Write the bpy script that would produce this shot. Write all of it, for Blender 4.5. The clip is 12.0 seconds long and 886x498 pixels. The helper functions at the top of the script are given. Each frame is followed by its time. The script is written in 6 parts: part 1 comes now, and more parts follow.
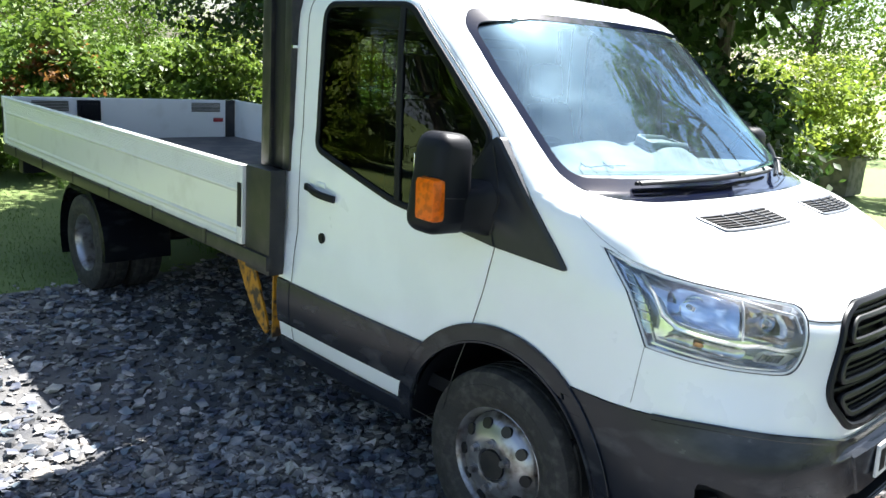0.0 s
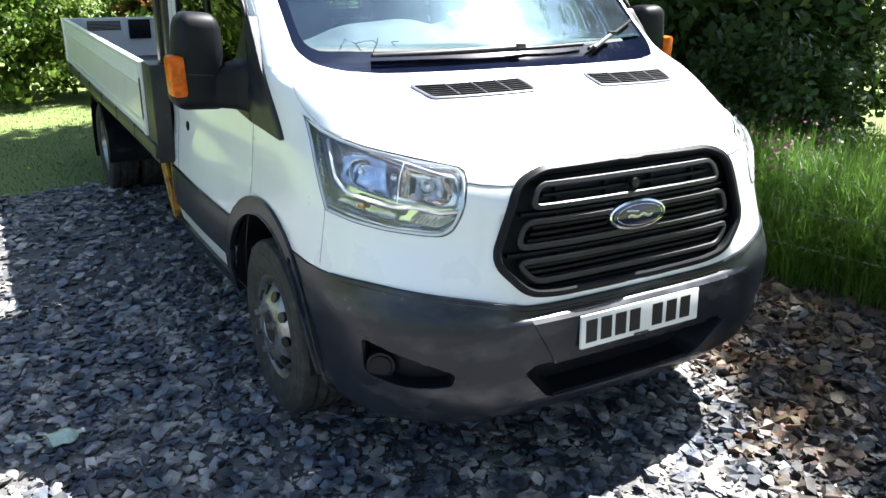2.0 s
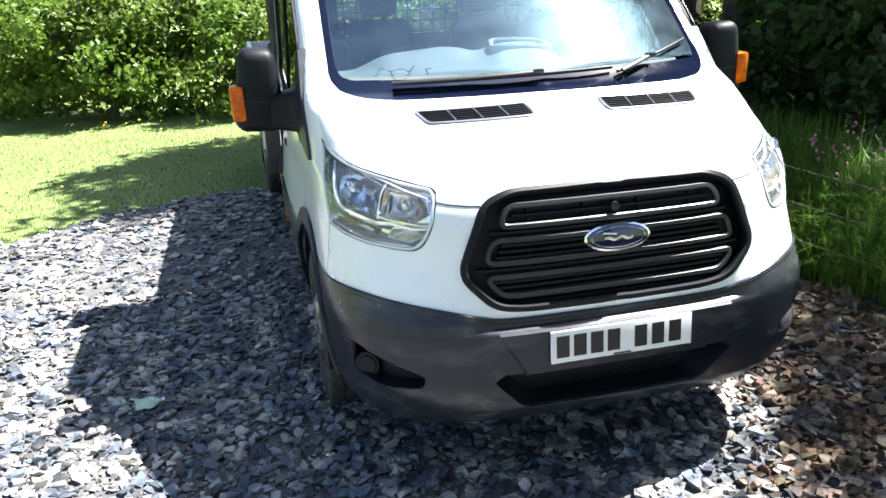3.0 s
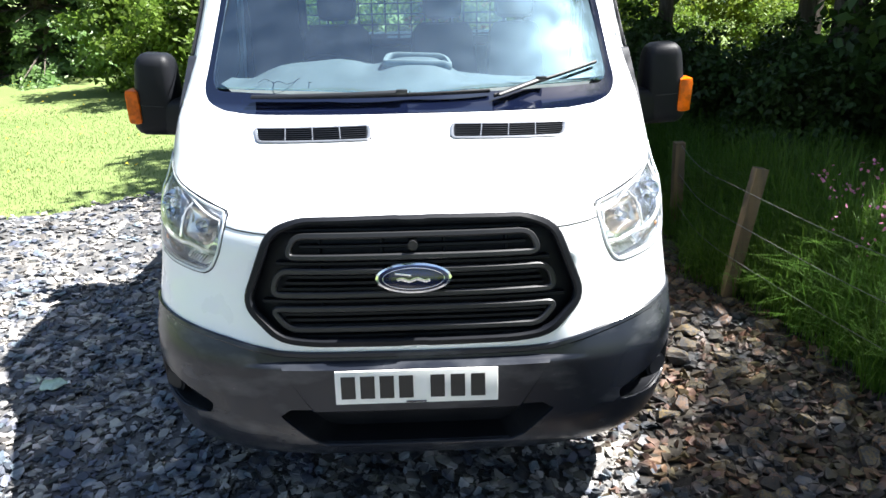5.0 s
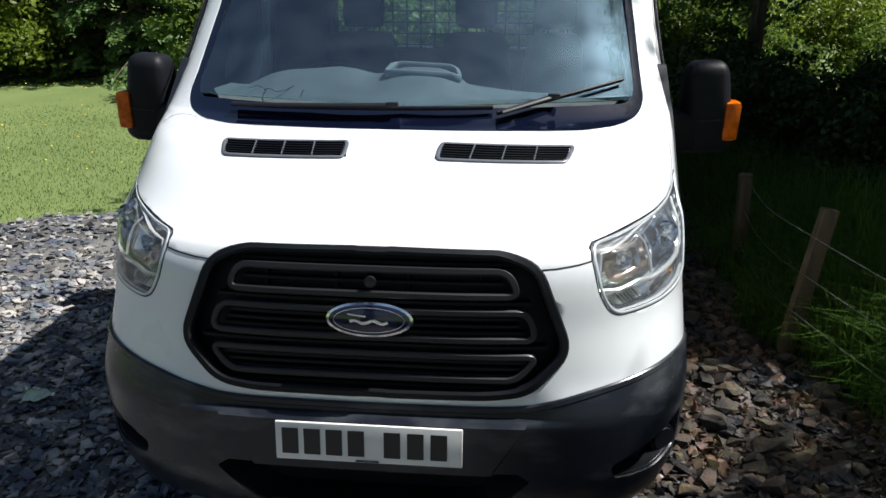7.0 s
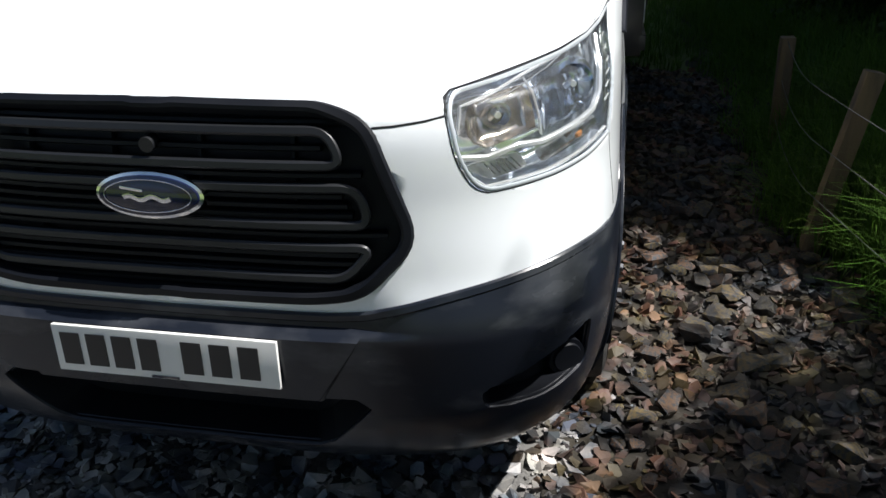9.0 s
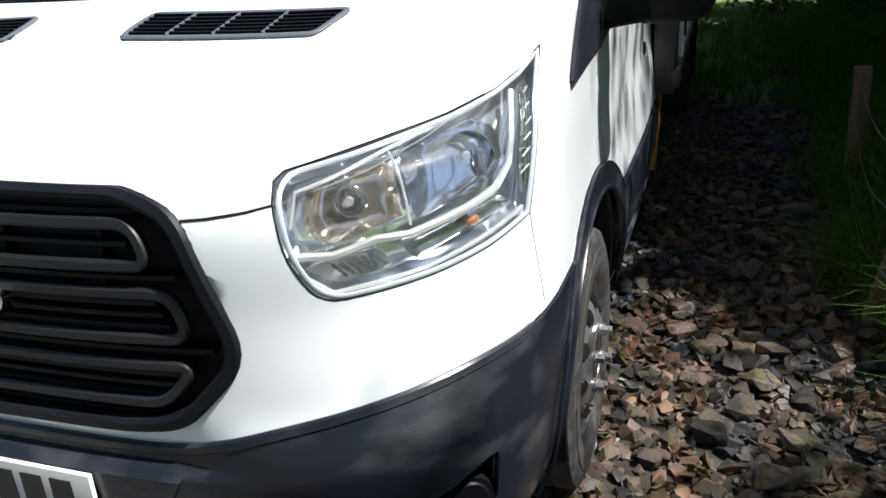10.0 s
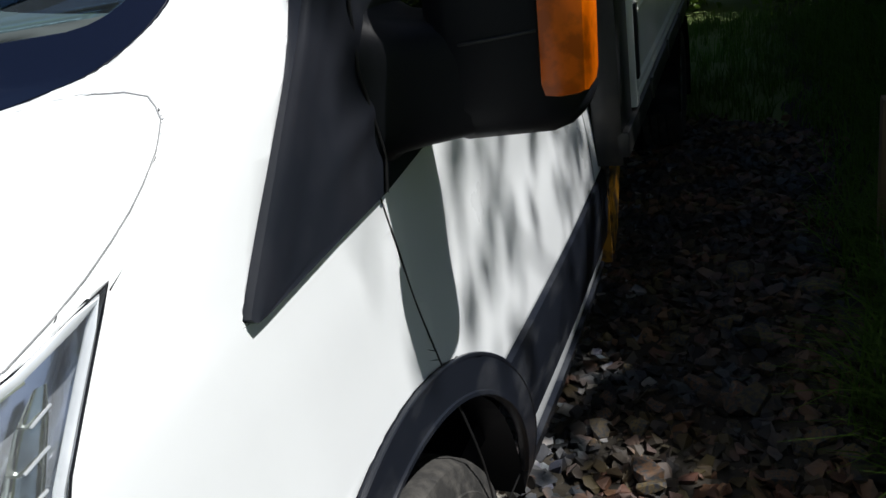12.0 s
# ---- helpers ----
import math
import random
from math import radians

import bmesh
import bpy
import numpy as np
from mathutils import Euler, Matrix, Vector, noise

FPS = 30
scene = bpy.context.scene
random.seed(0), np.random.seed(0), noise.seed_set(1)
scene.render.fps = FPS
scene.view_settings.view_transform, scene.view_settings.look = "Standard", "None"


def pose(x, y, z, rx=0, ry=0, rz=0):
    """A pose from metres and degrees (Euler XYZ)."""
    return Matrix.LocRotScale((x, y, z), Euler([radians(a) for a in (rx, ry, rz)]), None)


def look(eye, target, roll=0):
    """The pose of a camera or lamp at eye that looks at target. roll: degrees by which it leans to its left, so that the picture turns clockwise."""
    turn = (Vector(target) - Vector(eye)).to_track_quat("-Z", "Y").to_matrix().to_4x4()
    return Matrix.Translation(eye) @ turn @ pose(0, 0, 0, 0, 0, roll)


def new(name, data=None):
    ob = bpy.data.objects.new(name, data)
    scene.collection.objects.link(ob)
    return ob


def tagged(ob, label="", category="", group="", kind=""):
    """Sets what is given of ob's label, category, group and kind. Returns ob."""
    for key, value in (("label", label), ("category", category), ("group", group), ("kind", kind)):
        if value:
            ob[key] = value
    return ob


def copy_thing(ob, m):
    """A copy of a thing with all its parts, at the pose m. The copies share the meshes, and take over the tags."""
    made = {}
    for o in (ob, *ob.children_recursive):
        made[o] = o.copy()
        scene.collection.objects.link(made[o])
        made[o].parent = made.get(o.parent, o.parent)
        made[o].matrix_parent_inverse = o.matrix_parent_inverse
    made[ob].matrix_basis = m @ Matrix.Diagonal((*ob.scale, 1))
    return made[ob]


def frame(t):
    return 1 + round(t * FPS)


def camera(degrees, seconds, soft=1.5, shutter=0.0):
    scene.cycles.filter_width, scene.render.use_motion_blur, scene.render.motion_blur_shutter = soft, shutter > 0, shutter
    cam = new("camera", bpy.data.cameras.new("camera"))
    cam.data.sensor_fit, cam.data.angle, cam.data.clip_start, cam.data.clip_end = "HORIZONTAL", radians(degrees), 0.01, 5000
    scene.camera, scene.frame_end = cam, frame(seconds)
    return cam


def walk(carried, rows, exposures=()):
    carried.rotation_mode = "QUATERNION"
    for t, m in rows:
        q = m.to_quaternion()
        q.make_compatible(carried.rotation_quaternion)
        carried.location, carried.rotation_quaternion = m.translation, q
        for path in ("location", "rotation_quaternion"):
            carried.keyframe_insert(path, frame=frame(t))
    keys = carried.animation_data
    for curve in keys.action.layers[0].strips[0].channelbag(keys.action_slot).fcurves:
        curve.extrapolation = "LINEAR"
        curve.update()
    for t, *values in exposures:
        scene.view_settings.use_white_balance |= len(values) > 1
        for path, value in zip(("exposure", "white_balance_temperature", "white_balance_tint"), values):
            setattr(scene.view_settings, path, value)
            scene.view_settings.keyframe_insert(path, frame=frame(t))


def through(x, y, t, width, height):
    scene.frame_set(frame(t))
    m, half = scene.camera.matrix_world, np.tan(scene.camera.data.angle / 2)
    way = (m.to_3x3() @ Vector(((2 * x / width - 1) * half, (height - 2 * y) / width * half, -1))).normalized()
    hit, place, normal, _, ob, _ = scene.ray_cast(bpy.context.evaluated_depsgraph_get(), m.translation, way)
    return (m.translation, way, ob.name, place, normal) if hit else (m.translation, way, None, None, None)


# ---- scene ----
cam = camera(58.5, 12.0)
PATH = [
    (0, (-2.979, -1.755, 1.808), (-1.632, -0.354, 1.337), 4.1),
    (0.5, (-2.667, -1.941, 1.768), (-1.407, -0.484, 1.228), 3.0),
    (1, (-2.38, -2.222, 1.734), (-1.247, -0.671, 1.174), 1.0),
    (1.5, (-2.122, -2.611, 1.733), (-1.067, -1.043, 1.081), 0.3),
    (2, (-1.805, -2.835, 1.719), (-0.863, -1.202, 1.05), 0.7),
    (2.5, (-1.49, -3.126, 1.766), (-0.801, -1.357, 1.133), -1.3),
    (4.5, (-0.209, -3.449, 1.861), (-0.134, -1.574, 1.168), -1.5),
    (5, (0.034, -3.307, 1.881), (0.083, -1.423, 1.211), -1.1),
    (5.5, (0.225, -3.174, 1.947), (-0.017, -1.26, 1.422), -0.8),
    (6, (0.328, -3.048, 2.035), (0.122, -1.114, 1.571), 0.4),
    (6.5, (0.318, -2.967, 1.95), (0.155, -1.025, 1.5), 0.7),
    (7, (0.372, -2.94, 1.825), (0.205, -1.05, 1.192), 0.3),
    (8.8, (0.838, -2.432, 1.559), (0.495, -0.676, 0.666), -1.6),
    (9, (0.886, -2.35, 1.553), (0.526, -0.587, 0.681), -1.7),
    (9.5, (1.069, -2.134, 1.51), (0.566, -0.382, 0.686), -3.3),
    (10, (1.227, -1.863, 1.521), (0.6, -0.144, 0.716), -4.5),
    (10.5, (1.287, -1.508, 1.495), (0.678, 0.21, 0.671), -6.9),
    (11, (1.372, -1.297, 1.494), (0.776, 0.422, 0.663), -8.0),
    (11.5, (1.437, -1.102, 1.513), (0.728, 0.578, 0.692), -8.5),
    (12, (1.396, -0.787, 1.496), (0.68, 0.906, 0.709), -9.5),
]
walk(cam, [(t, look(eye, target, roll)) for t, eye, target, roll in PATH], [(0, 2.3), (1.5, 2.27), (2.5, 2.36), (4.5, 2.42), (5.0, 2.2), (5.5, 1.95), (6.0, 1.47), (6.5, 1.02), (7.0, 0.58), (9.0, 0.72), (9.5, 1.0), (10.5, 0.85), (11.5, 0.55), (12, 0.3)])

# ---- world, sun ----
SUN_TO = Vector((0.63, 0.11, 1.0)).normalized()
world = bpy.data.worlds.new("sky_world")
world.use_nodes = True
scene.world = world
wt = world.node_tree
sky = wt.nodes.new("ShaderNodeTexSky")
sky.sky_type, sky.sun_disc = "NISHITA", False
sky.sun_elevation = math.asin(SUN_TO.z)
sky.sun_rotation = math.atan2(SUN_TO.x, SUN_TO.y)
sky.air_density, sky.dust_density, sky.ozone_density = 1.0, 1.4, 2.5
wt.nodes["Background"].inputs["Strength"].default_value = 0.052
# thin broken cloud over the blue
cloud_at, cloud_map, cloud, cloud_ramp, cloud_mix = [wt.nodes.new(k) for k in ("ShaderNodeTexCoord", "ShaderNodeMapping", "ShaderNodeTexNoise", "ShaderNodeMapRange", "ShaderNodeMix")]
cloud_map.inputs["Scale"].default_value = (1.0, 1.0, 1.8)
cloud_map.inputs["Location"].default_value = (0.28, 0.3, 0.0)
cloud.inputs["Scale"].default_value, cloud.inputs["Detail"].default_value = 3.6, 7
cloud_ramp.inputs["From Min"].default_value, cloud_ramp.inputs["From Max"].default_value, cloud_ramp.inputs["To Max"].default_value = 0.55, 0.74, 0.6
cloud_mix.data_type = "RGBA"
wt.links.new(cloud_at.outputs["Generated"], cloud_map.inputs["Vector"])
wt.links.new(cloud_map.outputs[0], cloud.inputs["Vector"])
wt.links.new(cloud.outputs["Fac"], cloud_ramp.inputs["Value"])
wt.links.new(cloud_ramp.outputs[0], cloud_mix.inputs["Factor"])
wt.links.new(sky.outputs[0], cloud_mix.inputs["A"])
cloud_mix.inputs["B"].default_value = (6.0, 7.6, 9.6, 1)
wt.links.new(cloud_mix.outputs["Result"], wt.nodes["Background"].inputs["Color"])
sun_data = bpy.data.lights.new("sun", "SUN")
sun_data.energy, sun_data.angle, sun_data.color = 5.0, radians(0.53), (1.0, 0.98, 0.955)
sun = new("sun", sun_data)
sun.matrix_world = look(SUN_TO * 60, (0, 0, 0))


# ---- materials ----
def material(name, colour, rough=0.5, metal=0.0, vary=0.0, scale=20.0, bump=0.0, bump_scale=80.0, second=None, blend=(0.45, 0.6), coat=0.0, random=0.0, detail=6.0, spec=0.5, stretch=(1, 1, 1)):
    m = bpy.data.materials.new(name)
    m.use_nodes = True
    nt = m.node_tree
    n, link = nt.nodes, nt.links
    b = n["Principled BSDF"]
    b.inputs["Base Color"].default_value = (*colour, 1)
    b.inputs["Roughness"].default_value, b.inputs["Metallic"].default_value = rough, metal
    b.inputs["Coat Weight"].default_value, b.inputs["Coat Roughness"].default_value = coat, 0.04
    b.inputs["Specular IOR Level"].default_value = spec
    where = n.new("ShaderNodeTexCoord")
    mapped = n.new("ShaderNodeMapping")
    mapped.inputs["Scale"].default_value = stretch
    link.new(where.outputs["Object"], mapped.inputs["Vector"])
    source = None
    if second or vary:
        big = n.new("ShaderNodeTexNoise")
        big.inputs["Scale"].default_value, big.inputs["Detail"].default_value = scale, detail
        link.new(mapped.outputs[0], big.inputs["Vector"])
        ramp = n.new("ShaderNodeValToRGB")
        ramp.color_ramp.elements[0].position, ramp.color_ramp.elements[1].position = blend
        other = second or tuple(c * (1 - vary) for c in colour)
        ramp.color_ramp.elements[0].color, ramp.color_ramp.elements[1].color = (*colour, 1), (*other, 1)
        link.new(big.outputs["Fac"], ramp.inputs["Fac"])
        source = ramp.outputs["Color"]
        rr = n.new("ShaderNodeMapRange")
        rr.inputs["To Min"].default_value, rr.inputs["To Max"].default_value = rough * 0.85, min(1, rough * 1.2)
        link.new(big.outputs["Fac"], rr.inputs["Value"])
        link.new(rr.outputs[0], b.inputs["Roughness"])
    if random:
        info = n.new("ShaderNodeObjectInfo")
        geo = n.new("ShaderNodeNewGeometry")
        add = n.new("ShaderNodeMath")
        add.operation = "ADD"
        link.new(info.outputs["Random"], add.inputs[0])
        link.new(geo.outputs["Random Per Island"], add.inputs[1])
        frac = n.new("ShaderNodeMath")
        frac.operation = "FRACT"
        link.new(add.outputs[0], frac.inputs[0])
        hsv = n.new("ShaderNodeHueSaturation")
        value = n.new("ShaderNodeMapRange")
        value.inputs["To Min"].default_value, value.inputs["To Max"].default_value = 1 - random, 1 + random
        link.new(frac.outputs[0], value.inputs["Value"])
        link.new(value.outputs[0], hsv.inputs["Value"])
        hue = n.new("ShaderNodeMapRange")
        hue.inputs["To Min"].default_value, hue.inputs["To Max"].default_value = 0.5 - 0.05 * random, 0.5 + 0.05 * random
        link.new(geo.outputs["Random Per Island"], hue.inputs["Value"])
        link.new(hue.outputs[0], hsv.inputs["Hue"])
        if source:
            link.new(source, hsv.inputs["Color"])
        else:
            hsv.inputs["Color"].default_value = (*colour, 1)
        source = hsv.outputs["Color"]
    if source:
        link.new(source, b.inputs["Base Color"])
    if bump:
        fine = n.new("ShaderNodeTexNoise")
        fine.inputs["Scale"].default_value, fine.inputs["Detail"].default_value = bump_scale, 5
        link.new(mapped.outputs[0], fine.inputs["Vector"])
        bn = n.new("ShaderNodeBump")
        bn.inputs["Strength"].default_value, bn.inputs["Distance"].default_value = bump, 0.01
        link.new(fine.outputs["Fac"], bn.inputs["Height"])
        link.new(bn.outputs[0], b.inputs["Normal"])
    return m


def glass(name, tint, rough=0.0, ior=1.5, dust=0.0, sheen=(1, 1, 1), film_tint=(0.46, 0.58, 0.70)):
    m = bpy.data.materials.new(name)
    m.use_nodes = True
    nt = m.node_tree
    n, link = nt.nodes, nt.links
    n.remove(n["Principled BSDF"])
    clear, gloss, mix, fres = (n.new("ShaderNodeBsdfTransparent"), n.new("ShaderNodeBsdfGlossy"), n.new("ShaderNodeMixShader"), n.new("ShaderNodeFresnel"))
    clear.inputs["Color"].default_value = (*tint, 1)
    gloss.inputs["Color"].default_value = (*sheen, 1)
    gloss.inputs["Roughness"].default_value, fres.inputs["IOR"].default_value = rough, ior
    link.new(fres.outputs[0], mix.inputs[0])
    link.new(clear.outputs[0], mix.inputs[1])
    link.new(gloss.outputs[0], mix.inputs[2])
    last = mix
    if dust:
        dirt, over, spots, ramp = n.new("ShaderNodeBsdfDiffuse"), n.new("ShaderNodeMixShader"), n.new("ShaderNodeTexNoise"), n.new("ShaderNodeMapRange")
        dirt.inputs["Color"].default_value = (*film_tint, 1)
        spots.inputs["Scale"].default_value, spots.inputs["Detail"].default_value = 9, 8
        where = n.new("ShaderNodeTexCoord")
        glare, film = n.new("ShaderNodeBsdfGlossy"), n.new("ShaderNodeMixShader")
        glare.inputs["Color"].default_value = (*sheen, 1)
        glare.inputs["Roughness"].default_value, film.inputs[0].default_value = 0.34, 0.24
        link.new(dirt.outputs[0], film.inputs[1])
        link.new(glare.outputs[0], film.inputs[2])
        link.new(where.outputs["Object"], spots.inputs["Vector"])
        ramp.inputs["From Min"].default_value, ramp.inputs["From Max"].default_value, ramp.inputs["To Max"].default_value = 0.30, 0.8, dust
        ramp.inputs["To Min"].default_value = dust * 0.35
        link.new(spots.outputs["Fac"], ramp.inputs["Value"])
        link.new(ramp.outputs[0], over.inputs[0])
        link.new(mix.outputs[0], over.inputs[1])
        link.new(film.outputs[0], over.inputs[2])
        last = over
    link.new(last.outputs[0], n["Material Output"].inputs["Surface"])
    return m


WHITE = material("white_paint", (0.82, 0.85, 0.87), 0.28, vary=0.04, scale=3, coat=0.7, bump=0.006, bump_scale=300)
BLACKPL = material("black_plastic", (0.005, 0.006, 0.009), 0.48, second=(0.008, 0.009, 0.012), scale=5, bump=0.04, bump_scale=900, spec=0.2)
CLADDING = material("moulded_black_plastic", (0.011, 0.0135, 0.020), 0.42, second=(0.015, 0.017, 0.024), scale=9, bump=0.05, bump_scale=900, spec=0.45)
BUMPER = material("grey_bumper_plastic", (0.011, 0.0135, 0.020), 0.25, second=(0.060, 0.064, 0.072), scale=4, blend=(0.52, 0.80), bump=0.02, bump_scale=700, spec=0.4, stretch=(1.3, 1.3, 3.0))
SATIN = material("satin_grey_plastic", (0.011, 0.012, 0.0145), 0.42, vary=0.15, scale=12)
FRIT = material("glass_border", (0.003, 0.005, 0.016), 0.10, spec=0.5, coat=0.6)
RUBBER = material("tyre_rubber", (0.024, 0.0235, 0.0225), 0.75, second=(0.085, 0.080, 0.072), scale=24, blend=(0.48, 0.80), bump=0.3, bump_scale=120)
STEEL = material("painted_steel_wheel", (0.40, 0.40, 0.41), 0.30, 0.8, second=(0.085, 0.062, 0.045), scale=14, blend=(0.46, 0.70), bump=0.04, bump_scale=200)
DARKSTEEL = material("dark_steel", (0.012, 0.013, 0.015), 0.40, 0.0, second=(0.030, 0.028, 0.026), scale=10, bump=0.05)
CHROME = material("chrome", (0.82, 0.83, 0.85), 0.08, 1.0, vary=0.06, scale=30)
REFLECTOR = material("headlamp_reflector", (0.92, 0.93, 0.94), 0.15, 0.65, vary=0.12, scale=18)
HOUSING = material("lamp_housing", (0.80, 0.85, 0.92), 0.13, 0.88, vary=0.15, scale=14)
AMBER = material("amber_lens", (0.72, 0.135, 0.0), 0.3, coat=0.0, vary=0.35, scale=40, spec=0.3)
ALLOY = material("white_aluminium_board", (0.74, 0.75, 0.73), 0.24, 0.1, second=(0.60, 0.60, 0.56), scale=5, blend=(0.55, 0.85), bump=0.02)
YELLOW = material("yellow_worn_paint", (0.46, 0.21, 0.012), 0.5, second=(0.045, 0.028, 0.018), scale=18, blend=(0.44, 0.58), bump=0.1)
PLATE = material("plate_white", (0.80, 0.80, 0.78), 0.25, vary=0.05, scale=8)
SEAM = material("shaded_joint", (0.26, 0.27, 0.28), 0.7, vary=0.2, scale=40)
INK = material("black_ink", (0.01, 0.01, 0.011), 0.4)
BLUE = material("navy_enamel", (0.006, 0.010, 0.04), 0.12, coat=0.6, vary=0.2, scale=20)
DASH = material("grey_dashboard", (0.066, 0.084, 0.088), 0.7, vary=0.15, scale=8, bump=0.05, bump_scale=500)
SEATMAT = material("dark_seat_fabric", (0.010, 0.014, 0.030), 0.9, vary=0.3, scale=30, bump=0.2, bump_scale=400)
TRIM = material("pale_cab_trim", (0.30, 0.33, 0.34), 0.6, vary=0.08, scale=6, bump=0.03)
MESH = material("black_mesh_steel", (0.015, 0.016, 0.018), 0.5, 0.3)
VENTGREY = material("grey_vent_plastic", (0.11, 0.12, 0.14), 0.35, vary=0.15, scale=20)
DECK = material("dark_plywood_deck", (0.05, 0.05, 0.052), 0.6, second=(0.12, 0.11, 0.10), scale=6, bump=0.1)
RED = material("red_lens", (0.30, 0.02, 0.02), 0.2, coat=0.5)
# dust film and blue sheen also carry the sky's veil in their colour
WINDSCREEN = glass("windscreen_glass", (0.68, 0.88, 0.96), ior=2.35, dust=0.07, sheen=(0.50, 0.80, 1.0))
REARGLASS = glass("rear_glass", (0.85, 0.90, 0.88))
SIDEGLASS = glass("side_glass", (0.17, 0.21, 0.18), ior=1.42)
LENS = glass("clear_lens", (0.95, 0.97, 0.97), ior=1.45, rough=0.02, dust=0.06, film_tint=(0.75, 0.77, 0.78))
LENSRIM = material("frosted_lens_edge", (0.62, 0.66, 0.70), 0.25, 0.2, vary=0.1, scale=30)


# ---- mesh helpers ----
def finish(me, mat, smooth=35):
    me.materials.append(mat)
    if smooth:
        me.shade_smooth()
        me.set_sharp_from_angle(angle=radians(smooth))
    return me


def part(name, bm, mat, parent, label="", smooth=35):
    me = bpy.data.meshes.new(name)
    bm.to_mesh(me)
    bm.free()
    ob = new(name, finish(me, mat, smooth))
    ob.parent = parent
    return tagged(ob, label)


def raw(name, verts, faces, mat, parent=None, smooth=0):
    me = bpy.data.meshes.new(name)
    me.from_pydata([tuple(v) for v in verts], [], [tuple(f) for f in faces])
    ob = new(name, finish(me, mat, smooth))
    ob.parent = parent
    return ob


def box(bm, lo, hi, bevel=0.0, m=None, seg=2):
    c = [(a + b) / 2 for a, b in zip(lo, hi)]
    s = [b - a for a, b in zip(lo, hi)]
    got = bmesh.ops.create_cube(bm, size=1, matrix=Matrix.Translation(c) @ Matrix.Diagonal((*s, 1)))["verts"]
    if bevel:
        edges = list({e for v in got for e in v.link_edges})
        out = bmesh.ops.bevel(bm, geom=edges, offset=bevel, segments=seg, profile=0.6 if seg == 2 else 0.5, affect="EDGES")
        got = list({v for f in out["faces"] for v in f.verts} | {v for v in got if v.is_valid})
    if m is not None:
        bmesh.ops.transform(bm, matrix=m, verts=got)
    return got


def boxes(*args):
    bm = bmesh.new()
    for a in args:
        box(bm, *a)
    return bm


def cyl(bm, p, q, r, r2=None, seg=24, caps=True):
    p, q = Vector(p), Vector(q)
    turn = (q - p).to_track_quat("Z", "Y").to_matrix().to_4x4()
    return bmesh.ops.create_cone(bm, cap_ends=caps, segments=seg, radius1=r, radius2=r if r2 is None else r2, depth=(q - p).length,
                                 matrix=Matrix.Translation((p + q) / 2) @ turn)["verts"]


def lathe(bm, profile, seg=48, m=Matrix.Identity(4)):
    """profile: (radius, height) pairs round the local x axis."""
    rings = []
    for r, h in profile:
        rings.append([bm.verts.new(m @ Vector((h, r * math.cos(2 * math.pi * k / seg), r * math.sin(2 * math.pi * k / seg)))) for k in range(seg)])
    for a, b in zip(rings, rings[1:]):
        for k in range(seg):
            bm.faces.new((a[k], a[(k + 1) % seg], b[(k + 1) % seg], b[k]))
    return rings


def sweep(bm, path, w, h, up=Vector((0, 0, 1)), closed=False, ring=8, out=None):
    """A bar of rounded section along a path; w is across, h along out (or up)."""
    path = [Vector(p) for p in path]
    rings = []
    for i, p in enumerate(path):
        a = path[i - 1] if i or closed else p
        b = path[(i + 1) % len(path)] if i < len(path) - 1 or closed else p
        t = (b - a).normalized()
        o = (out[i] if out else up)
        side = t.cross(o).normalized()
        o = side.cross(t).normalized()
        rings.append([bm.verts.new(p + side * (w / 2 * math.copysign(abs(math.cos(q)) ** 0.6, math.cos(q))) + o * (h / 2 * math.copysign(abs(math.sin(q)) ** 0.6, math.sin(q))))
                      for q in [2 * math.pi * (k + 0.5) / ring for k in range(ring)]])
    pairs = list(zip(rings, rings[1:])) + ([(rings[-1], rings[0])] if closed else [])
    for a, b in pairs:
        for k in range(ring):
            bm.faces.new((a[k], a[(k + 1) % ring], b[(k + 1) % ring], b[k]))
    if not closed:
        bm.faces.new(rings[0][::-1])
        bm.faces.new(rings[-1])
    bmesh.ops.recalc_face_normals(bm, faces=bm.faces[:])


def rounded(pts, r, n=5):
    """A polygon with its corners rounded."""
    out, pts = [], [Vector((*p, 0)).xy for p in pts]
    for i, p in enumerate(pts):
        a, b = pts[i - 1], pts[(i + 1) % len(pts)]
        k = min(r, (a - p).length * 0.45, (b - p).length * 0.45)
        s, e = p + (a - p).normalized() * k, p + (b - p).normalized() * k
        for j in range(n + 1):
            t = j / n
            out.append(s * (1 - t) ** 2 + p * (2 * t * (1 - t)) + e * t * t)
    return out


